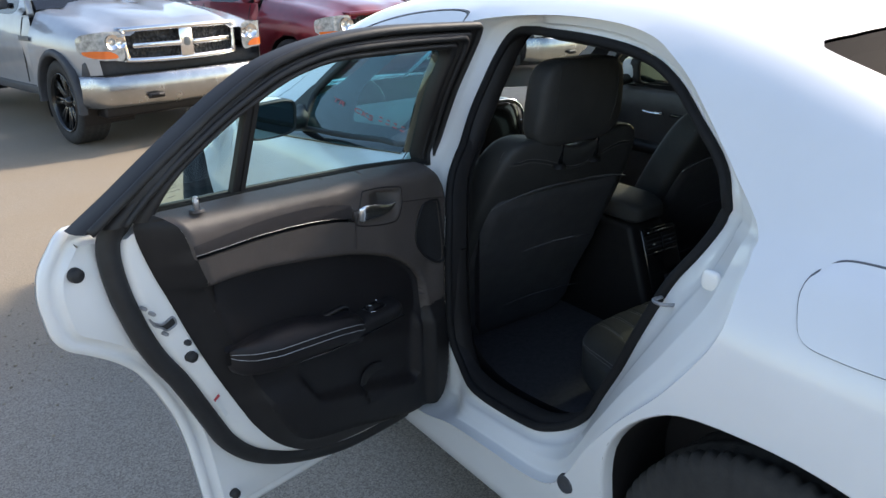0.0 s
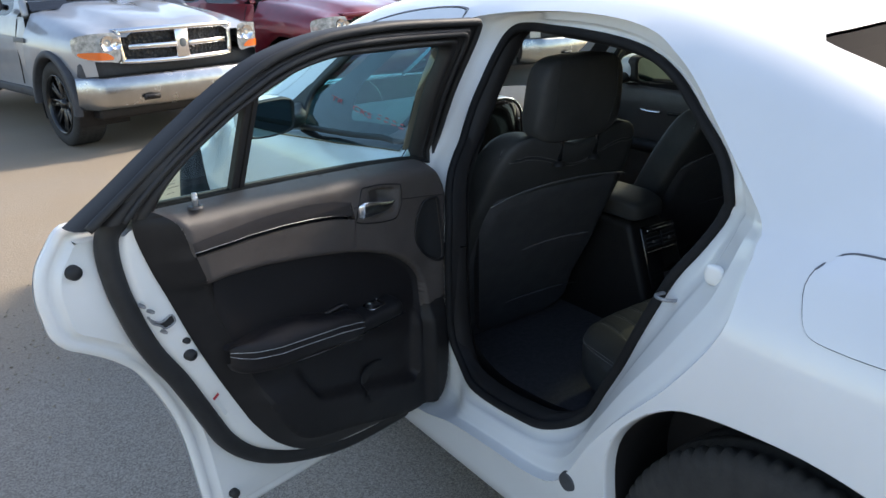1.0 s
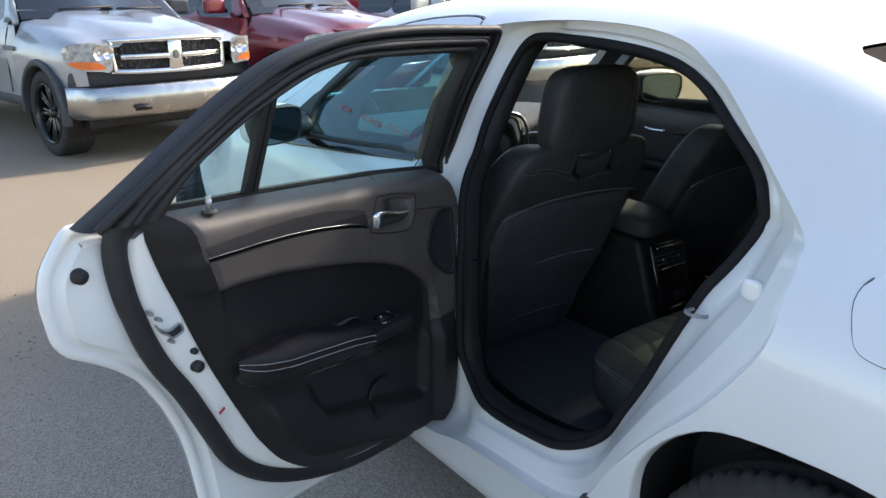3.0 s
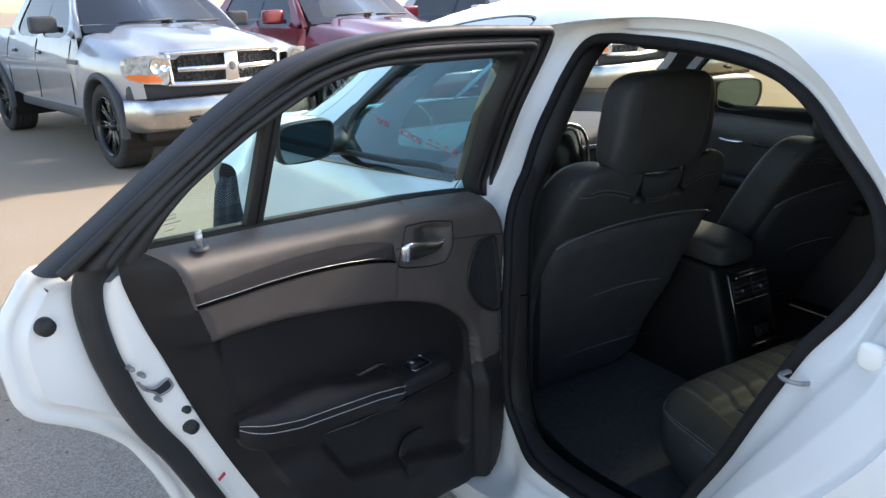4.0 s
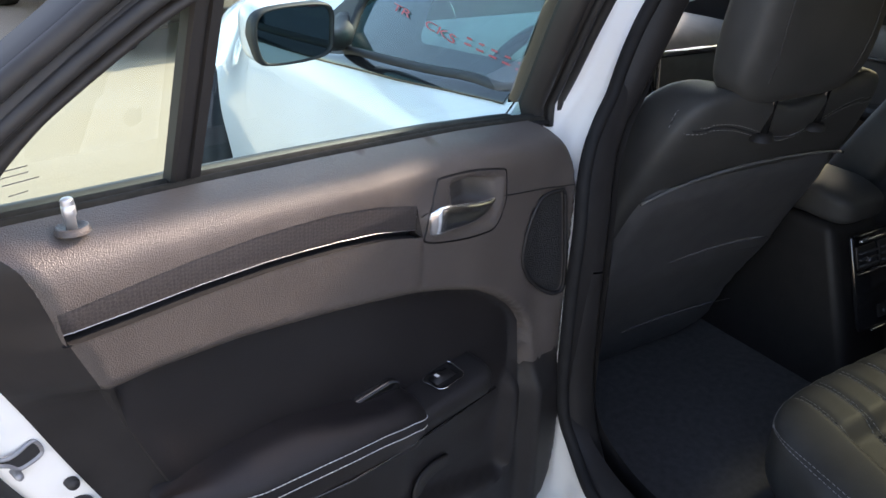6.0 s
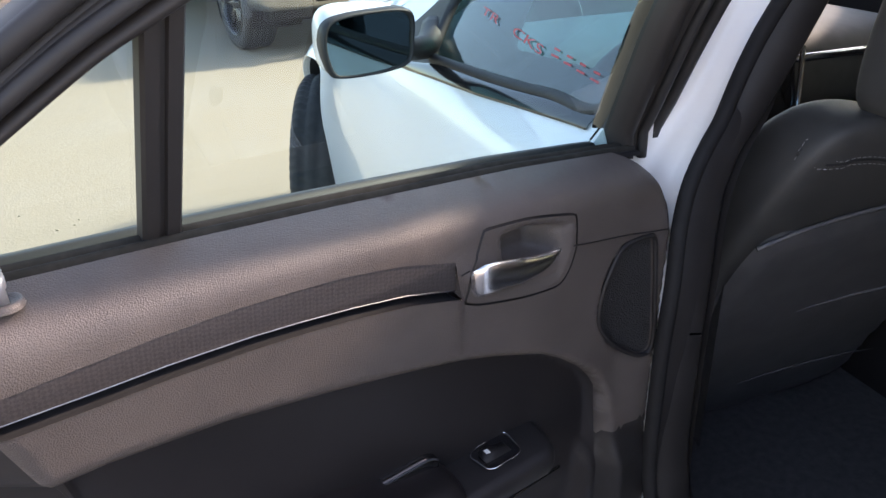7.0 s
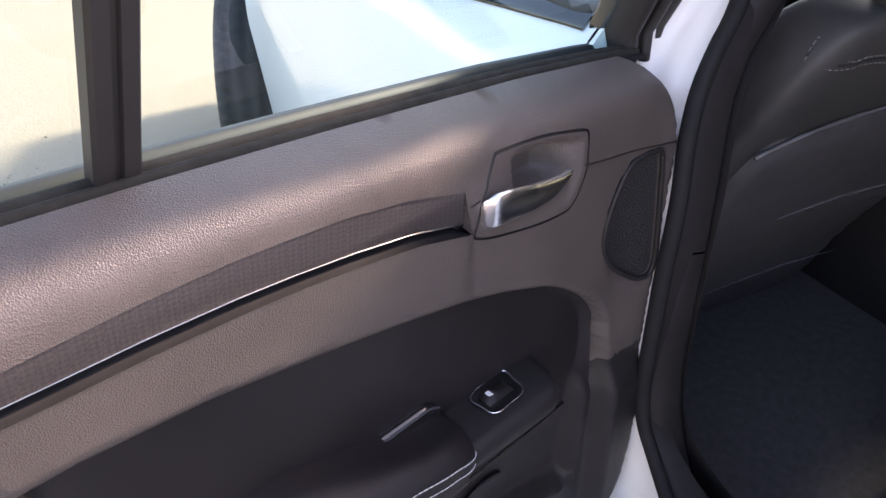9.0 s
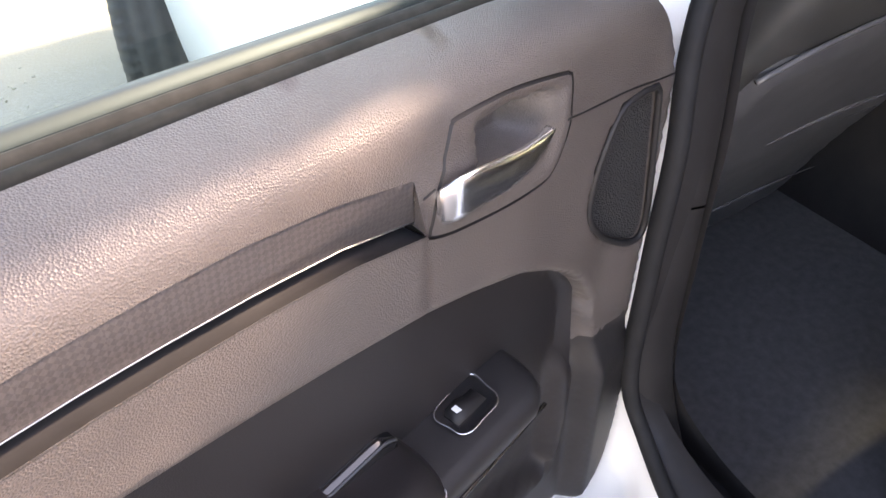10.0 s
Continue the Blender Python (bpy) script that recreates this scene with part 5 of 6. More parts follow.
CABIN = np.array([(0.2, 0.30), (1.0, 0.30), (1.8, 0.30), (2.6, 0.30), (3.0, 0.35), (3.0, 0.95), (2.7, 1.05), (2.45, 1.25), (2.3, 1.38), (1.7, 1.42), (1.1, 1.42), (0.75, 1.30), (0.5, 1.12), (0.2, 1.05)])
CABIN = resample(CABIN, 120, True)
liner(1, [R_FRONT, R_REAR], 0.085, LOWER, "door_lining", "black inner lining of the far doors", CABIN)
OPEN_IN = inset(SEAL, 0.018)
liner(-1, [OPEN_IN, FRONT_PANE], 0.188, LOWER, "door_lining", "black inner lining of the near side", CABIN)
# far window sill ledge, door pull and handle
part("sill_ledge", loft([skin(np.stack([np.linspace(0.9, 2.6, 30), np.full(30, s)], 1), d, 1) for s, d in ((1.0, 0.03), (0.99, 0.09), (0.965, 0.12), (0.9, 0.125), (0.6, 0.13), (0.35, 0.13))], False), SOFT, sedan, "black far door trim")
part("far_handle", tube(curve([(0.745, 2.29, 0.901), (0.735, 2.24, 0.897), (0.74, 2.18, 0.899)], 0.02), 0.010, False, 8, 0.7), SATIN, sedan, "satin chrome far door handle")
part("far_armrest", rbox((0.07, 0.7, 0.05), (0.72, 2.0, 0.75), 0.02), INSET, sedan, "black far door armrest")
part("far_trim_line", tube([(0.757, 2.15, 0.895), (0.757, 1.7, 0.90)], 0.008), GLOSS, sedan)
LINING = resample(np.array([(-0.2, 1.10), (0.62, 1.10), (0.72, 1.30), (0.95, 1.40), (2.35, 1.40), (2.35, 1.985), (-0.2, 1.985)]), 150, True)
for side in (-1, 1):
    part("headliner", sheet(LINING, 0.06, lambda v: skin(v, 0.05, side), [back_hole]), LINER, sedan, "dark headlining")
part("parcel_shelf", rbox((1.2, 0.62, 0.04), (0, 0.35, 1.0), 0.015), CLOTH, sedan, "black parcel shelf")
part("cabin_floor", rbox((1.62, 2.5, 0.06), (0, 1.95, 0.27), 0.02), CLOTH, sedan, "black carpet floor")
part("bulkhead", rbox((1.5, 0.05, 0.75), (0, 0.42, 0.65), 0.02), CLOTH, sedan, "black rear bulkhead")
part("sill_trim", rbox((0.09, 0.62, 0.05), (-0.735, 1.28, 0.385), 0.02), LOWER, sedan, "black sill tread plate")
# B pillar trims: upper and lower piece with a joint
def pillar(s0, s1, name, label):
    loops = []
    for s in np.linspace(s0, s1, 14):
        y = float(np.interp(s, [0.4, 0.52, 0.6, 0.72, 0.82, 0.91, 1.0, 1.05, 1.2, 1.36], [1.54, 1.58, 1.592, 1.592, 1.596, 1.612, 1.642, 1.656, 1.659, 1.650]))
        loops.append([skin(np.array([[y + a, s]]), d)[0] for a, d in ((0.008, 0.128), (0.0, 0.140), (-0.004, 0.150), (-0.012, 0.176), (-0.006, 0.184), (0.03, 0.19), (0.12, 0.195))])
    part(name, loft(loops, False), LOWER, sedan, label)


pillar(0.40, 0.798, "pillar_trim_lower", "dark grey lower pillar trim")
pillar(0.801, 1.37, "pillar_trim_upper", "dark grey upper pillar trim")
part("belt_webbing", loft([[(-0.60, 1.72, z), (-0.585, 1.765, z)] for z in np.linspace(0.45, 1.25, 12)], False), CLOTH, sedan, "black seat belt webbing")


def front_seat(cx):
    seat = new("front_seat")
    seat.parent = sedan
    seat["label"] = "black leather front seat with light stitching"

    def yb(z):
        return 1.60 + (1.0 - z) * 0.5

    def back(x, y, z):
        zz = z + 0.70
        w = 1.0 - 0.11 * smooth01((zz - 0.80) / 0.3) - 0.05 * smooth01((0.6 - zz) / 0.3)
        dip = -0.045 * np.exp(-(x / 0.12) ** 2) * smooth01((zz - 0.85) / 0.2)
        return (cx + x * w, yb(zz) + 0.075 + y, zz + dip)
    body = part("seat_back", pillow((0.300, 0.075, 0.365), 7.5, 26, back), LEATHER, seat, "black leather seat back")
    # hard back panel with its upper edge line
    bx = np.array([(-0.255, 0.865), (-0.15, 0.883), (0.0, 0.889), (0.15, 0.883), (0.255, 0.868), (0.27, 0.7), (0.265, 0.5), (0.24, 0.31), (-0.24, 0.31), (-0.265, 0.5), (-0.27, 0.7)])
    bx = curve(bx, 0.02, True)

    def panel(v):
        d = edge_distance(bx, v)
        return np.stack([cx + v[:, 0], yb(v[:, 1]) + 0.004 - 0.016 * smooth01(d / 0.02) - 0.006 * np.exp(-((v[:, 1] - 0.62) / 0.05) ** 2), v[:, 1]], 1)
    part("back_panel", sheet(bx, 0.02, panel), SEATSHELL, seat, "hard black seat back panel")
    part("back_panel_edge", tube([(cx + x, yb(z) - 0.008, z + 0.004) for x, z in resample(curve([(-0.27, 0.853), (-0.2, 0.876), (-0.10, 0.890), (0.02, 0.893), (0.14, 0.887), (0.22, 0.878), (0.275, 0.866)], 0.02), 40)], 0.0035, False, 8), PIPING, seat)
    for z0, w, r, mid in ((0.655, 0.15, 0.004, 0.08), (0.622, 0.14, 0.0025, 0.09), (0.42, 0.18, 0.003, 0.12)):
        line = [(cx + mid + x, yb(z0) - 0.017 - 0.004 * (1 - (x / w) ** 2), z0 + 0.012 * (1 - (x / w) ** 2) - 0.02 * x) for x in np.linspace(-w, w, 24)]
        part("pocket_edge", tube(line, r * np.clip(1.15 - (np.linspace(-1, 1, 24)) ** 2, 0.15, 1), False, 8, 0.6), PIPING, seat, "glossy map pocket edge")
    top = [(cx + x, yb(0.97) + (0.018 if abs(x) < 0.2 else 0.03) - 0.012, 1.020 - 0.050 * math.exp(-(x / 0.12) ** 2) - 0.08 * max(0, abs(x) - 0.17)) for x in np.linspace(-0.26, 0.26, 50)]
    stitches(onto(body.data, top), "seam_stitching", seat, 0.006, 0.003, 0.0008, SEATTHREAD)
    stitches(onto(body.data, [(p[0], p[1], p[2] - 0.012) for p in top]), "seam_stitching", seat, 0.006, 0.003, 0.0008, SEATTHREAD)
    part("shoulder_seam", tube(onto(body.data, [(p[0], p[1], p[2] - 0.006) for p in top], 0.0), 0.0022, False, 6), RUBBER, seat)
    part("seat_cushion", pillow((0.27, 0.29, 0.09), 4, 12, lambda x, y, z: (cx + x, 2.21 + y, 0.47 + z + 0.1 * (y / 0.3) * 0.4)), LEATHER, seat, "black leather seat cushion")
    for dx in (-0.07, 0.07):
        part("headrest_post", tube([(cx + dx, 1.60, 0.96), (cx + dx, 1.585, 1.09)], 0.007), GLOSS, seat, "black headrest post")
        part("post_collar", lathe([(0.0, 0.022), (0.012, 0.018), (0.014, 0.008)], 16), LOWER, seat).matrix_basis = pose(cx + dx, 1.602, 0.962, 0, -90, 0)

    def head(x, y, z):
        k = 1 - 0.07 * (z / 0.125) - 0.12 * smooth01((-z - 0.07) / 0.06)
        return (cx - 0.02 + x * k, 1.600 + y * (1.0 - 0.25 * smooth01((-z) / 0.12)) - 0.10 * z, 1.152 + z)
    rest = part("headrest", pillow((0.160, 0.055, 0.122), 4.6, 18, head), LEATHER, seat, "black leather headrest")
    for sx in (-1, 1):
        part("headrest_seam", tube(onto(rest.data, curve([(cx - 0.02 + sx * 0.11, 1.50, 1.05), (cx - 0.02 + sx * 0.12, 1.50, 1.15), (cx - 0.02 + sx * 0.115, 1.50, 1.26), (cx - 0.02 + sx * 0.11, 1.56, 1.29)], 0.01), 0.0003), 0.0016, False, 6), RUBBER, seat)
    return seat


front_seat(-0.33)
front_seat(0.51).location.z = -0.025

# centre console with rear vents; its rear face leans back towards the floor
def cons_y(z):
    return 1.617 + 0.36 * (z - 0.62)


def cons_face(x, z, out=0.0):
    return (0.086 + x, cons_y(z) - out, z)


def cons_plate(x, z, w, h, depth, out, bevel=0.003):
    """A small plate on the rear face."""
    tilt = math.atan(0.36)
    return rbox((w, depth, h), (0, 0, 0), bevel, 2, Matrix.Translation(cons_face(x, z, out)) @ Matrix.Rotation(-tilt, 4, "X"))


part("centre_console", rbox((0.175, 0.72, 0.44), (0.086, 2.002, 0.465), 0.025, 3, None, lambda x, y, z: (x, y + (0.36 * (z - 0.13) if y < 0 else 0.0), z)), LOWER, sedan, "black centre console")
part("console_lid", pillow((0.088, 0.20, 0.040), 4.5, 14, lambda x, y, z: (x + 0.086, y + 1.850, z + 0.724 - 0.012 * smooth01((-y - 0.10) / 0.10) + 0.006 * math.cos(x * 18))), LEATHER, sedan, "black leather console lid")
part("vent_panel", cons_plate(0.0, 0.575, 0.162, 0.215, 0.014, 0.003, 0.006), GLOSS, sedan, "gloss black rear vent panel")
for dx in (-0.040, 0.040):
    vent = part("rear_vent", cons_plate(dx, 0.630, 0.070, 0.052, 0.010, 0.010), LOWER, sedan, "rear air vent")
    for k in range(3):
        part("vent_slat", cons_plate(dx, 0.617 + 0.013 * k, 0.062, 0.004, 0.008, 0.018, 0.001), PLATEGREY, vent)
    part("vent_tab", cons_plate(dx - 0.004, 0.630, 0.010, 0.010, 0.010, 0.021, 0.002), PIPING, vent, "small vent slider")
    part("vent_trim", cons_plate(dx, 0.599, 0.068, 0.0035, 0.006, 0.014, 0.001), CHROME, vent, "thin chrome strip")
part("vent_trim", cons_plate(0.012, 0.664, 0.135, 0.006, 0.008, 0.012, 0.002), CHROME, sedan, "chrome strip over the vents")
part("socket_cover", cons_plate(0.015, 0.508, 0.060, 0.030, 0.008, 0.011), LOWER, sedan, "black socket cover")
for dx in (0.003, 0.027):
    part("socket_mark", cons_plate(dx, 0.508, 0.007, 0.010, 0.004, 0.016, 0.001), PLATEGREY, sedan)
part("vent_trim", cons_plate(0.012, 0.474, 0.110, 0.005, 0.006, 0.011, 0.002), CHROME, sedan)

# rear bench: a raised front roll and side bolsters, double-stitched pleats between
PLEATS = [-0.43 + 0.075 * k for k in range(12)]


def bench(x, y, z):
    yy = y + 1.16
    lift = 0.0
    if z > 0:
        mid = smooth01((0.435 - abs(x)) / 0.014)
        groove = sum(math.exp(-((x - p) / 0.007) ** 2) for p in PLEATS) if abs(x) < 0.46 else 0.0
        lift = -0.0045 * groove - mid * (0.003 + 0.018 * smooth01((1.345 - yy) / 0.045))
    k = 1 - 0.10 * smooth01((yy - 1.15) / 0.30)
    return (x * k, yy, z + 0.434 + lift + 0.03 * (y / 0.3))


cushion = part("rear_bench", pillow((0.555, 0.30, 0.085), 6, 130, bench), LEATHER, sedan, "black pleated leather rear seat cushion")
for x in PLEATS[:9]:
    for dx in (-0.006, 0.006):
        line = [((x + dx) * (1 - 0.10 * smooth01((y - 1.15) / 0.30)), y, 0.506 + 0.1 * (y - 1.16) - 3.0 * max(0, y - 1.40) ** 2) for y in np.linspace(0.95, 1.44, 40)]
        stitches(onto(cushion.data, line), "pleat_stitching", sedan, 0.007, 0.003, 0.0009, SEATTHREAD)
for off in (0.0, 0.010):
    stitches(onto(cushion.data, curve([(-0.535 + off, 0.95, 0.491), (-0.532 + off, 1.2, 0.509), (-0.500 + off, 1.38, 0.509), (-0.47 + off, 1.438 - off, 0.503), (-0.42, 1.452 - off, 0.506), (-0.2, 1.456 - off, 0.511), (0.2, 1.456 - off, 0.511)], 0.02)), "edge_stitching", sedan, 0.007, 0.003, 0.0009, SEATTHREAD)
part("rear_backrest", pillow((0.62, 0.09, 0.36), 5, 16, lambda x, y, z: (x, 0.72 + y - 0.35 * z, 0.82 + z)), LEATHER, sedan, "black leather rear backrest")

# dashboard seen past the headrest
DASHTOP = mottle(material("grey_dash_top", (0.07, 0.075, 0.08), 0.7), 20, (0.045, 0.049, 0.052), (0.06, 0.064, 0.067))
part("dashboard", pillow((0.74, 0.28, 0.13), 4, 16, lambda x, y, z: (x, 2.72 + y, 0.845 + z)), DASHTOP, sedan, "dark grey dashboard")
part("centre_panel", pillow((0.13, 0.05, 0.13), 5, 10, lambda x, y, z: (x + 0.02, 2.44 + y + 0.25 * z, 0.88 + z)), GLOSS, sedan, "gloss black centre stack")
a = np.linspace(0, 2 * math.pi, 28, endpoint=False)
part("stack_trim", tube(np.stack([0.02 + 0.125 * np.sign(np.cos(a)) * np.abs(np.cos(a)) ** 0.5, 2.385 + 0.25 * 0.12 * np.sin(a), 0.88 + 0.125 * np.sign(np.sin(a)) * np.abs(np.sin(a)) ** 0.5], 1), 0.007, True), CHROME, sedan, "bright trim ring round the centre stack")
part("dash_trim", rbox((0.5, 0.012, 0.022), (0.42, 2.445, 0.90), 0.005), CHROME, sedan, "bright dash strip")
sw_a = np.linspace(0, 2 * math.pi, 40, endpoint=False)
wheel_ring = np.stack([-0.365 + 0.185 * np.cos(sw_a), 2.28 - 0.09 * np.sin(sw_a) * 0.9, 0.90 + 0.17 * np.sin(sw_a)], 1)
part("steering_wheel", tube(wheel_ring, 0.016, True, 8), LEATHER, sedan, "black leather steering wheel")
part("inside_mirror", pillow((0.12, 0.02, 0.035), 4, 6, lambda x, y, z: (x, y + 2.38, z + 1.32)), GLOSS, sedan, "black inside mirror")


# ---- parked pickup trucks; local frame: nose towards -y at y 0, right side towards -x ----
def bent(rows, closed=False):
    return loft([np.array(r, float) for r in rows], closed)


def pickup(name, at, turn, paint, wheel_mat, label, scale=(0.94, 0.94, 0.94), flares=True, chrome_bumper=True, sticker=False):
    t = thing(name, at, turn, label=label, category="truck", group="parked pickup trucks")
    t.scale = scale

    def section(y, hw, pts):
        """Half section points (fraction of hw, z), mirrored."""
        left = [(-hw * f, y, z) for f, z in pts]
        return left + [(-x, yy, z) for x, yy, z in left[::-1]]
    # hood and front fenders: sections along the length
    def nose(y):
        zt = np.interp(y, [0.02, 0.12, 0.35, 0.8, 1.35], [1.11, 1.17, 1.225, 1.28, 1.33])
        hw = np.interp(y, [0.02, 0.12, 0.3, 0.6, 1.35], [0.86, 0.93, 0.975, 1.0, 1.0])
        zl = np.interp(y, [0.02, 0.3, 1.35], [0.72, 0.70, 0.52])
        return section(y, hw, [(0.985, zl), (1.0, zl + 0.12), (1.0, 0.92), (0.985, 1.02), (0.95, 1.09), (0.86, zt - 0.085), (0.74, zt - 0.055), (0.62, zt - 0.06), (0.52, zt - 0.005), (0.40, zt + 0.012), (0.2, zt + 0.012), (0.0, zt + 0.012)])
    arch = 0.46

    hood_rows = [nose(y) for y in (0.02, 0.06, 0.12, 0.2, 0.3, 0.45, 0.6, 0.8, 1.0, 1.2, 1.35)]
    # cut the arch out of the lower edge by lifting it along the wheel's circle
    for r in hood_rows:
        y = r[0][1]
        lift = math.sqrt(max(0.0, arch ** 2 - (y - 0.72) ** 2)) + 0.42 if abs(y - 0.72) < arch else 0
        for i in list(range(0, 4)) + list(range(len(r) - 4, len(r))):
            if r[i][2] < lift:
                r[i] = (r[i][0], r[i][1], lift)
    part("hood", bent(hood_rows), paint, t, "painted hood and front fenders")
    # side from the front doors to the tail as a flat-curved sheet with the rear arch
    for sgn in (-1, 1):
        outline = [(1.35, 0.52), (3.45, 0.52), (3.70, 0.55)]
        outline += [(4.29 + 0.46 * math.cos(a), 0.42 + 0.46 * math.sin(a)) for a in np.radians(np.linspace(165, 15, 22))]
        outline += [(5.2, 0.55), (5.62, 0.6), (5.64, 1.28), (4.6, 1.29), (3.72, 1.29), (3.69, 1.20), (3.66, 1.22), (1.35, 1.22)]
        outline = np.array(outline)

        def bow(v, sgn=sgn):
            z = v[:, 1]
            x = 0.995 - 0.10 * np.clip((z - 0.95) / 0.35, 0, 1) ** 2 - 0.05 * np.clip((0.75 - z) / 0.25, 0, 1) + 0.012 * np.exp(-((z - 0.93) / 0.03) ** 2)
            return np.stack([sgn * x, v[:, 0], z], 1)
        part("side_panel", sheet(outline, 0.12, bow), paint, t, "painted cab and bed side")
        # roof rail and glass of the cab
        pane = np.array([(1.62, 1.22), (2.05, 1.68), (2.35, 1.76), (3.40, 1.76), (3.60, 1.66), (3.66, 1.22)])

        def up(v, sgn=sgn):
            return np.stack([sgn * (0.90 - 0.30 * (v[:, 1] - 1.22) / 0.6), v[:, 0], v[:, 1]], 1)
        w1 = curve([(1.80, 1.26), (2.12, 1.63), (2.35, 1.69), (2.56, 1.69), (2.56, 1.25)], 0.08, True)
        w2 = curve([(2.66, 1.26), (2.66, 1.69), (3.35, 1.69), (3.46, 1.6), (3.5, 1.26)], 0.08, True)
        part("cab_side", sheet(curve(pane, 0.1, True), 0.1, up, [w1, w2]), paint, t)
        for w in (w1, w2):
            part("side_window", sheet(w, 0.12, lambda v: up(v) * (0.985, 1, 1)), TRUCKGLASS, t, "dark side window")
        for y in (2.45, 3.35):
            part("door_handle", rbox((0.03, 0.15, 0.035), (sgn * 1.0, y, 1.06), 0.01), GLOSS, t, "black door handle")
        for y in (1.5, 2.6, 3.68):
            part("door_seam", tube([(sgn * (0.997 if z < 1 else 0.995 - 0.1 * ((z - 0.95) / 0.35) ** 2), y + 0.0, z) for z in np.linspace(0.56, 1.2, 10)], 0.006, False, 5), RUBBER, t)
        part("side_badge", rbox((0.01, 0.28, 0.05), (sgn * 1.0, 1.42, 1.0), 0.003), GREYINK, t, "dark badge bar")
        mm = part("truck_mirror", pillow((0.13, 0.06, 0.085), 7, 8, lambda x, y, z: (sgn * 1.10 + x, 1.80 + y, 1.36 + z)), PLATEGREY if flares else paint, t, "door mirror")
        part("mirror_arm", tube([(sgn * 0.9, 1.85, 1.30), (sgn * 1.05, 1.82, 1.33)], 0.03), GLOSS, mm)
        if flares:
            for cy in (0.72, 4.29):
                a = np.radians(np.linspace(188, -4, 40))
                loops = []
                for r, x in ((0.445, 0.93), (0.445, 1.02), (0.455, 1.035), (0.495, 1.03), (0.51, 1.015), (0.515, 0.97)):
                    loops.append(np.stack([np.full(40, sgn * x), cy + r * np.cos(a), 0.42 + r * np.sin(a)], 1))
                fl = part("fender_flare", loft(loops, False), PLATEGREY, t, "dark grey bolt-on fender flare")
        for cy in (0.72, 4.29):
            a = np.radians(np.linspace(205, -25, 24))
            rr = np.stack([np.full(24, sgn * 0.98), cy + 0.455 * np.cos(a), 0.42 + 0.455 * np.sin(a)], 1)
            qq = rr * (0.5, 1, 1)
            bm = merge(loft([rr, qq], False), mesh_of([*qq, (sgn * 0.49, cy, 0.2)], [(i, i + 1, 24) for i in range(23)]))
            part("wheel_well", bm, LOWER, t)
            wheel(t, (sgn * 0.84, cy, 0.415), 0.415, 0.30, 0.285, wheel_mat, 8, True, 0, sgn)
        part("side_step", rbox((0.06, 2.1, 0.1), (sgn * 0.93, 2.45, 0.47), 0.02), PLATEGREY, t, "dark sill below the doors")
        # lamps
        lamp = curve([(0.64, 0.85), (0.64, 1.075), (0.75, 1.10), (0.88, 1.095), (0.965, 1.055), (0.97, 0.93), (0.90, 0.865), (0.75, 0.845)], 0.03, True)

        def lamp_to(v, d=0.0, sgn=sgn):
            return np.stack([sgn * v[:, 0], d + np.interp(v[:, 0], [0.60, 0.84, 0.92, 0.97], [-0.025, -0.015, 0.075, 0.21]), v[:, 1]], 1)
        hl = part("headlamp", sheet(lamp, 0.04, lambda v: lamp_to(v, 0.0)), LENS, t, "clear headlamp")
        am = curve([(0.70, 0.865), (0.76, 0.925), (0.92, 0.935), (0.955, 0.915), (0.90, 0.872)], 0.03, True)
        part("indicator", sheet(am, 0.04, lambda v: lamp_to(v, -0.006)), AMBER, hl, "amber indicator")
        part("lamp_reflector", lathe([(0.0, 0.0), (0.005, 0.03), (-0.015, 0.065), (-0.02, 0.07)], 20), CHROME, hl, "round chrome reflector").matrix_basis = pose(sgn * 0.74, -0.022, 1.01, 0, 0, 90)
        part("lamp_reflector", lathe([(0.0, 0.0), (0.005, 0.02), (-0.012, 0.045), (-0.015, 0.05)], 20), CHROME, hl, "round chrome reflector").matrix_basis = pose(sgn * 0.66, -0.026, 1.0, 0, 0, 90)
    # cab roof, windscreen, cowl, bed
    roof_rows = [section(y, hw, [(1.0, z), (0.9, z + 0.03), (0.5, z + 0.05), (0.0, z + 0.055)]) for y, hw, z in ((2.02, 0.66, 1.70), (2.2, 0.64, 1.75), (2.6, 0.63, 1.78), (3.2, 0.63, 1.78), (3.58, 0.65, 1.72), (3.68, 0.70, 1.6), (3.7, 0.88, 1.25))]
    part("cab_roof", bent(roof_rows), paint, t, "painted cab roof")
    shield = [section(y, hw, [(1.0, z), (0.6, z + 0.015), (0.0, z + 0.02)]) for y, hw, z in ((1.33, 0.86, 1.27), (1.6, 0.80, 1.45), (2.03, 0.655, 1.71))]
    for r in shield:
        for i, p in enumerate(r):
            f = 1 - abs(p[0]) / 0.86
            r[i] = (p[0], p[1] - 0.10 * f, p[2])
    part("windscreen", bent(shield), TRUCKGLASS, t, "tinted windscreen")
    part("interior_block", rbox((1.5, 1.9, 0.6), (0, 2.65, 1.0), 0.1), LOWER, t, "dark cabin behind the glass")
    for sgn in (-1, 1):
        part("a_pillar", tube([(sgn * 0.89, 1.42, 1.22), (sgn * 0.80, 1.70, 1.47), (sgn * 0.65, 2.06, 1.715)], 0.035), paint, t)
    part("wiper", tube([(-0.5, 1.30, 1.36), (0.1, 1.36, 1.385)], 0.012), RUBBER, t, "black wiper")
    part("wiper", tube([(0.1, 1.27, 1.36), (0.65, 1.36, 1.36)], 0.012), RUBBER, t, "black wiper")
    part("tailgate", rbox((1.7, 0.06, 0.7), (0, 5.60, 0.92), 0.02), paint, t)
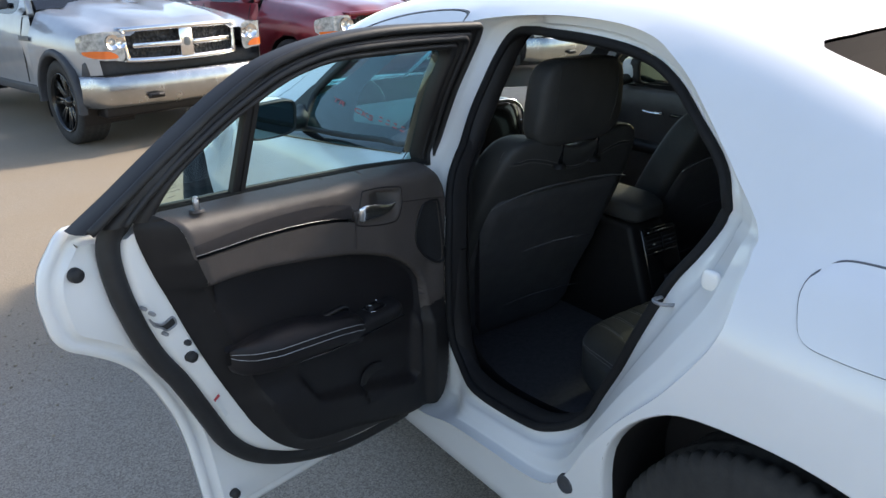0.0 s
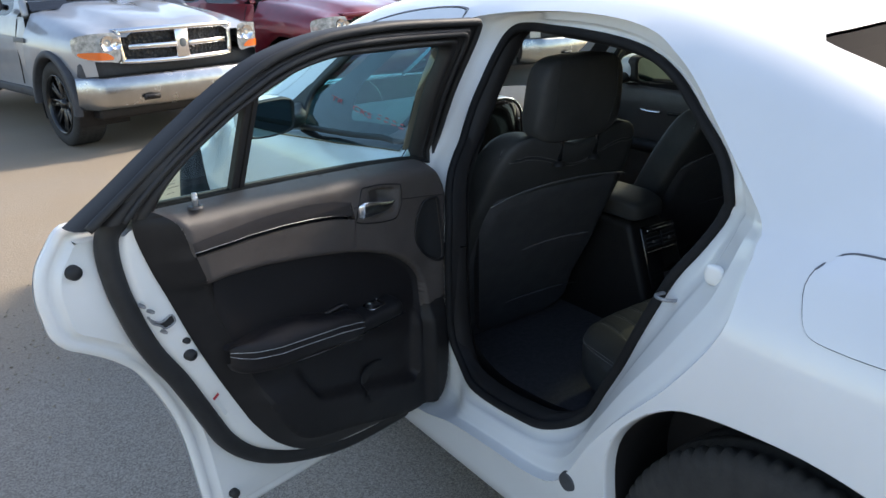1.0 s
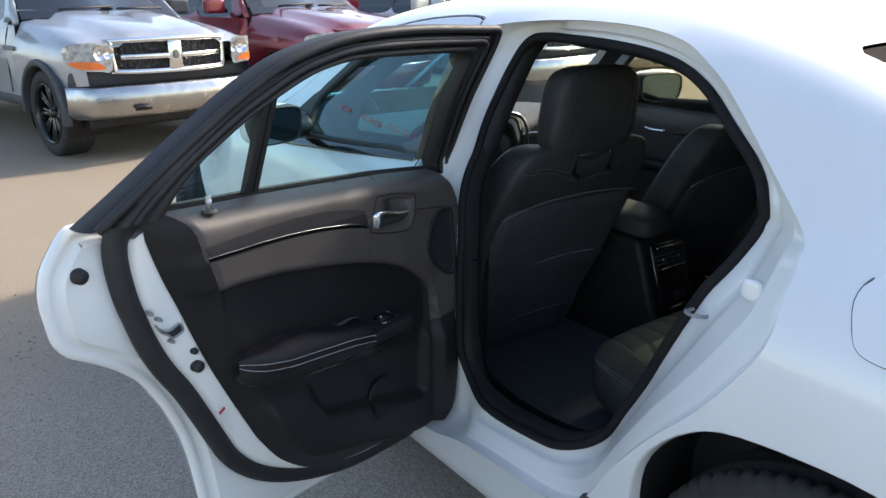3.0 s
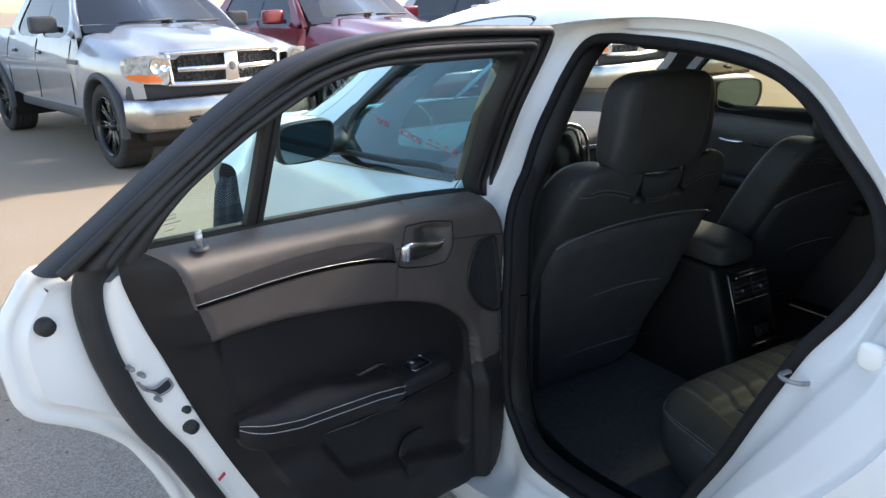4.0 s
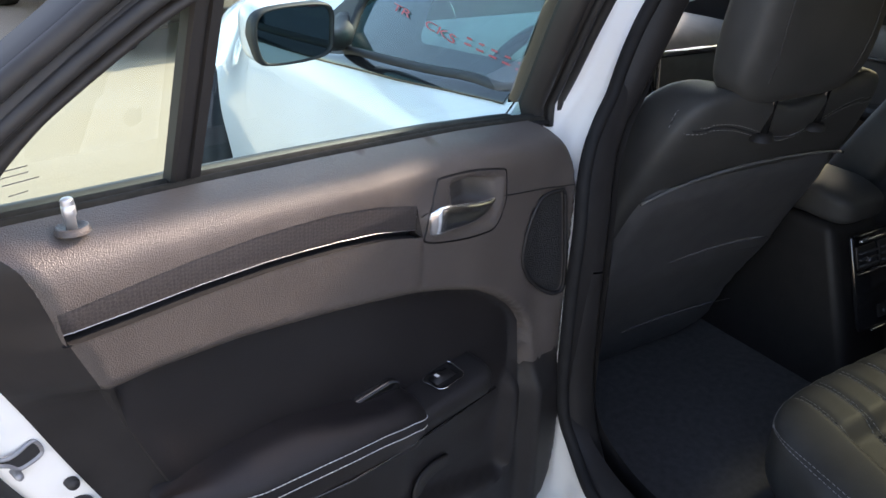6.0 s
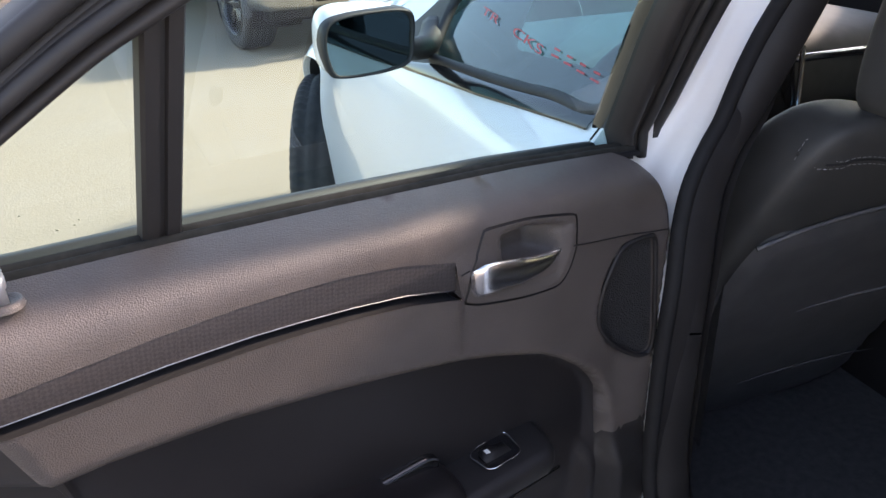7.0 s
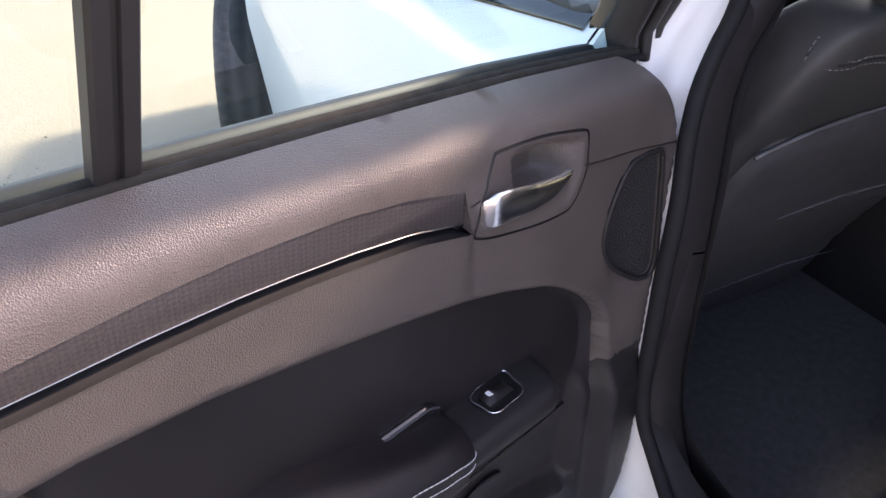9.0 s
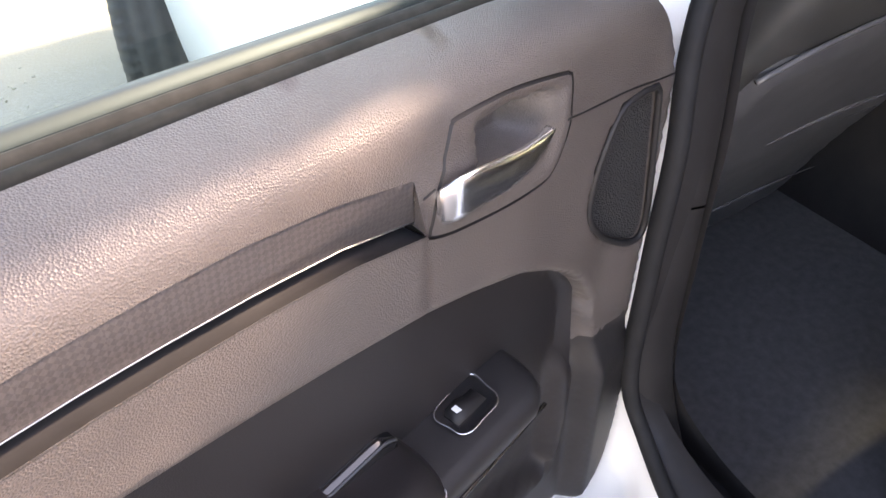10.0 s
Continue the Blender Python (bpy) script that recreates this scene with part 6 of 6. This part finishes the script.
    part("bed_floor", rbox((1.75, 1.9, 0.05), (0, 4.65, 0.75), 0.01), LOWER, t)
    part("chassis", rbox((0.9, 5.0, 0.16), (0, 2.9, 0.5), 0.03), LOWER, t, "black chassis")
    # grille: chrome frame with crossed bars, dark mesh behind
    gx, zt, zb = 0.615, 1.105, 0.80
    gl = curve([(-gx, zt - 0.02), (-gx + 0.05, zt + 0.02), (0, zt + 0.03), (gx - 0.05, zt + 0.02), (gx, zt - 0.02), (gx - 0.015, zb + 0.05), (gx - 0.05, zb), (0, zb - 0.01), (-gx + 0.05, zb), (-gx + 0.015, zb + 0.05)], 0.03, True)

    def g(loop, y):
        return np.array([(x, y + 0.10 * (x / gx) ** 2, z) for x, z in loop])
    grille = part("grille", loft([g(gl, 0.05), g(gl, -0.03), g(inset(gl, 0.012), -0.045), g(inset(gl, 0.045), -0.04), g(inset(gl, 0.055), 0.0), g(inset(gl, 0.055), 0.05)]), CHROME if chrome_bumper else paint, t, "chrome grille surround")
    part("grille_mesh", sheet(inset(gl, 0.05), 0.05, lambda v: np.stack([v[:, 0], 0.02 + 0.10 * (v[:, 0] / gx) ** 2, v[:, 1]], 1)), relief(material("grille_mesh", (0.02, 0.02, 0.02), 0.5), "cells", 28, 1.0, 0.03), grille, "black honeycomb grille")
    bars = CHROME if chrome_bumper else paint
    part("grille_bar", rbox((0.14, 0.05, 0.27), (0, -0.022, 0.955), 0.015), bars, grille, "chrome upright bar")
    for sgn in (-1, 1):
        part("grille_bar", rbox((0.46, 0.04, 0.05), (0, 0, 0), 0.012, 2, Matrix.Translation((sgn * 0.29, 0.0, 0.955)) @ Matrix.Rotation(sgn * 0.2, 4, "Z")), bars, grille, "chrome cross bar")
    part("grille_emblem", pillow((0.035, 0.012, 0.042), 2.5, 6, lambda x, y, z: (x, y - 0.05, z + 0.965)), GREYINK, grille, "dark shield emblem")
    # valance and bumper
    part("valance", rbox((1.9, 0.16, 0.16), (0, 0.06, 0.765), 0.03, 2, None, lambda x, y, z: (x, y + 0.16 * (x / 0.95) ** 2, z)), PLATEGREY, t, "dark grey plastic valance")
    rows = []
    for x in np.linspace(-1.0, 1.0, 33):
        y = -0.13 + 0.16 * abs(x) ** 2.4 + (0.16 * smooth01((abs(x) - 0.86) / 0.14))
        rows.append([(x, y + 0.10, 0.705), (x, y + 0.02, 0.705), (x, y, 0.685), (x, y - 0.005, 0.56), (x, y + 0.01, 0.47), (x, y + 0.05, 0.41), (x, y + 0.12, 0.40)])
    part("bumper", bent(rows), TRUCKCHROME if chrome_bumper else paint, t, "chrome front bumper")
    for sgn in (-1, 1):
        part("tow_hook_slot", rbox((0.17, 0.03, 0.05), (sgn * 0.43, -0.125, 0.50), 0.015), LOWER, t, "dark slot with a tow hook")
        part("tow_hook", tube(curve([(sgn * 0.37, -0.135, 0.50), (sgn * 0.43, -0.165, 0.51), (sgn * 0.48, -0.135, 0.50)], 0.02), 0.012), LOWER, t)
    part("air_dam", rbox((1.7, 0.3, 0.12), (0, 0.25, 0.36), 0.03), LOWER, t, "black air dam")
    if sticker:
        part("price_sticker", rbox((0.13, 0.004, 0.16), (0, 0, 0), 0.001, 1, Matrix.Translation((0.35, 1.66, 1.55)) @ Matrix.Rotation(radians(-35), 4, "X")), YELLOW, t, "yellow window sticker")
    return t


pickup("pickup_truck", (0.345, 7.42, 0), 11.4, SILVER, BLACKWHEEL, "silver pickup truck with chrome bumper, dark flares and black wheels")
pickup("pickup_truck", (2.76, 7.72, 0), 11.4, RED, ALLOY, "dark red pickup truck with a painted grille", flares=False, chrome_bumper=False)
pickup("pickup_truck", (5.35, 7.3, 0), 11.4, SILVERWHITE, ALLOY, "pale silver pickup truck with chrome bumper and a yellow windscreen sticker", flares=False, sticker=True)
pickup("pickup_truck", (-2.6, 12.6, 0), 11.4, PLATEGREY, ALLOY, "dark grey pickup truck behind the row", flares=False)
pickup("pickup_truck", (9.3, 9.0, float(ground_height(np.array(9.3), 0))), 11.4, NAVY, ALLOY, "dark blue pickup truck at the end of the row", flares=False)
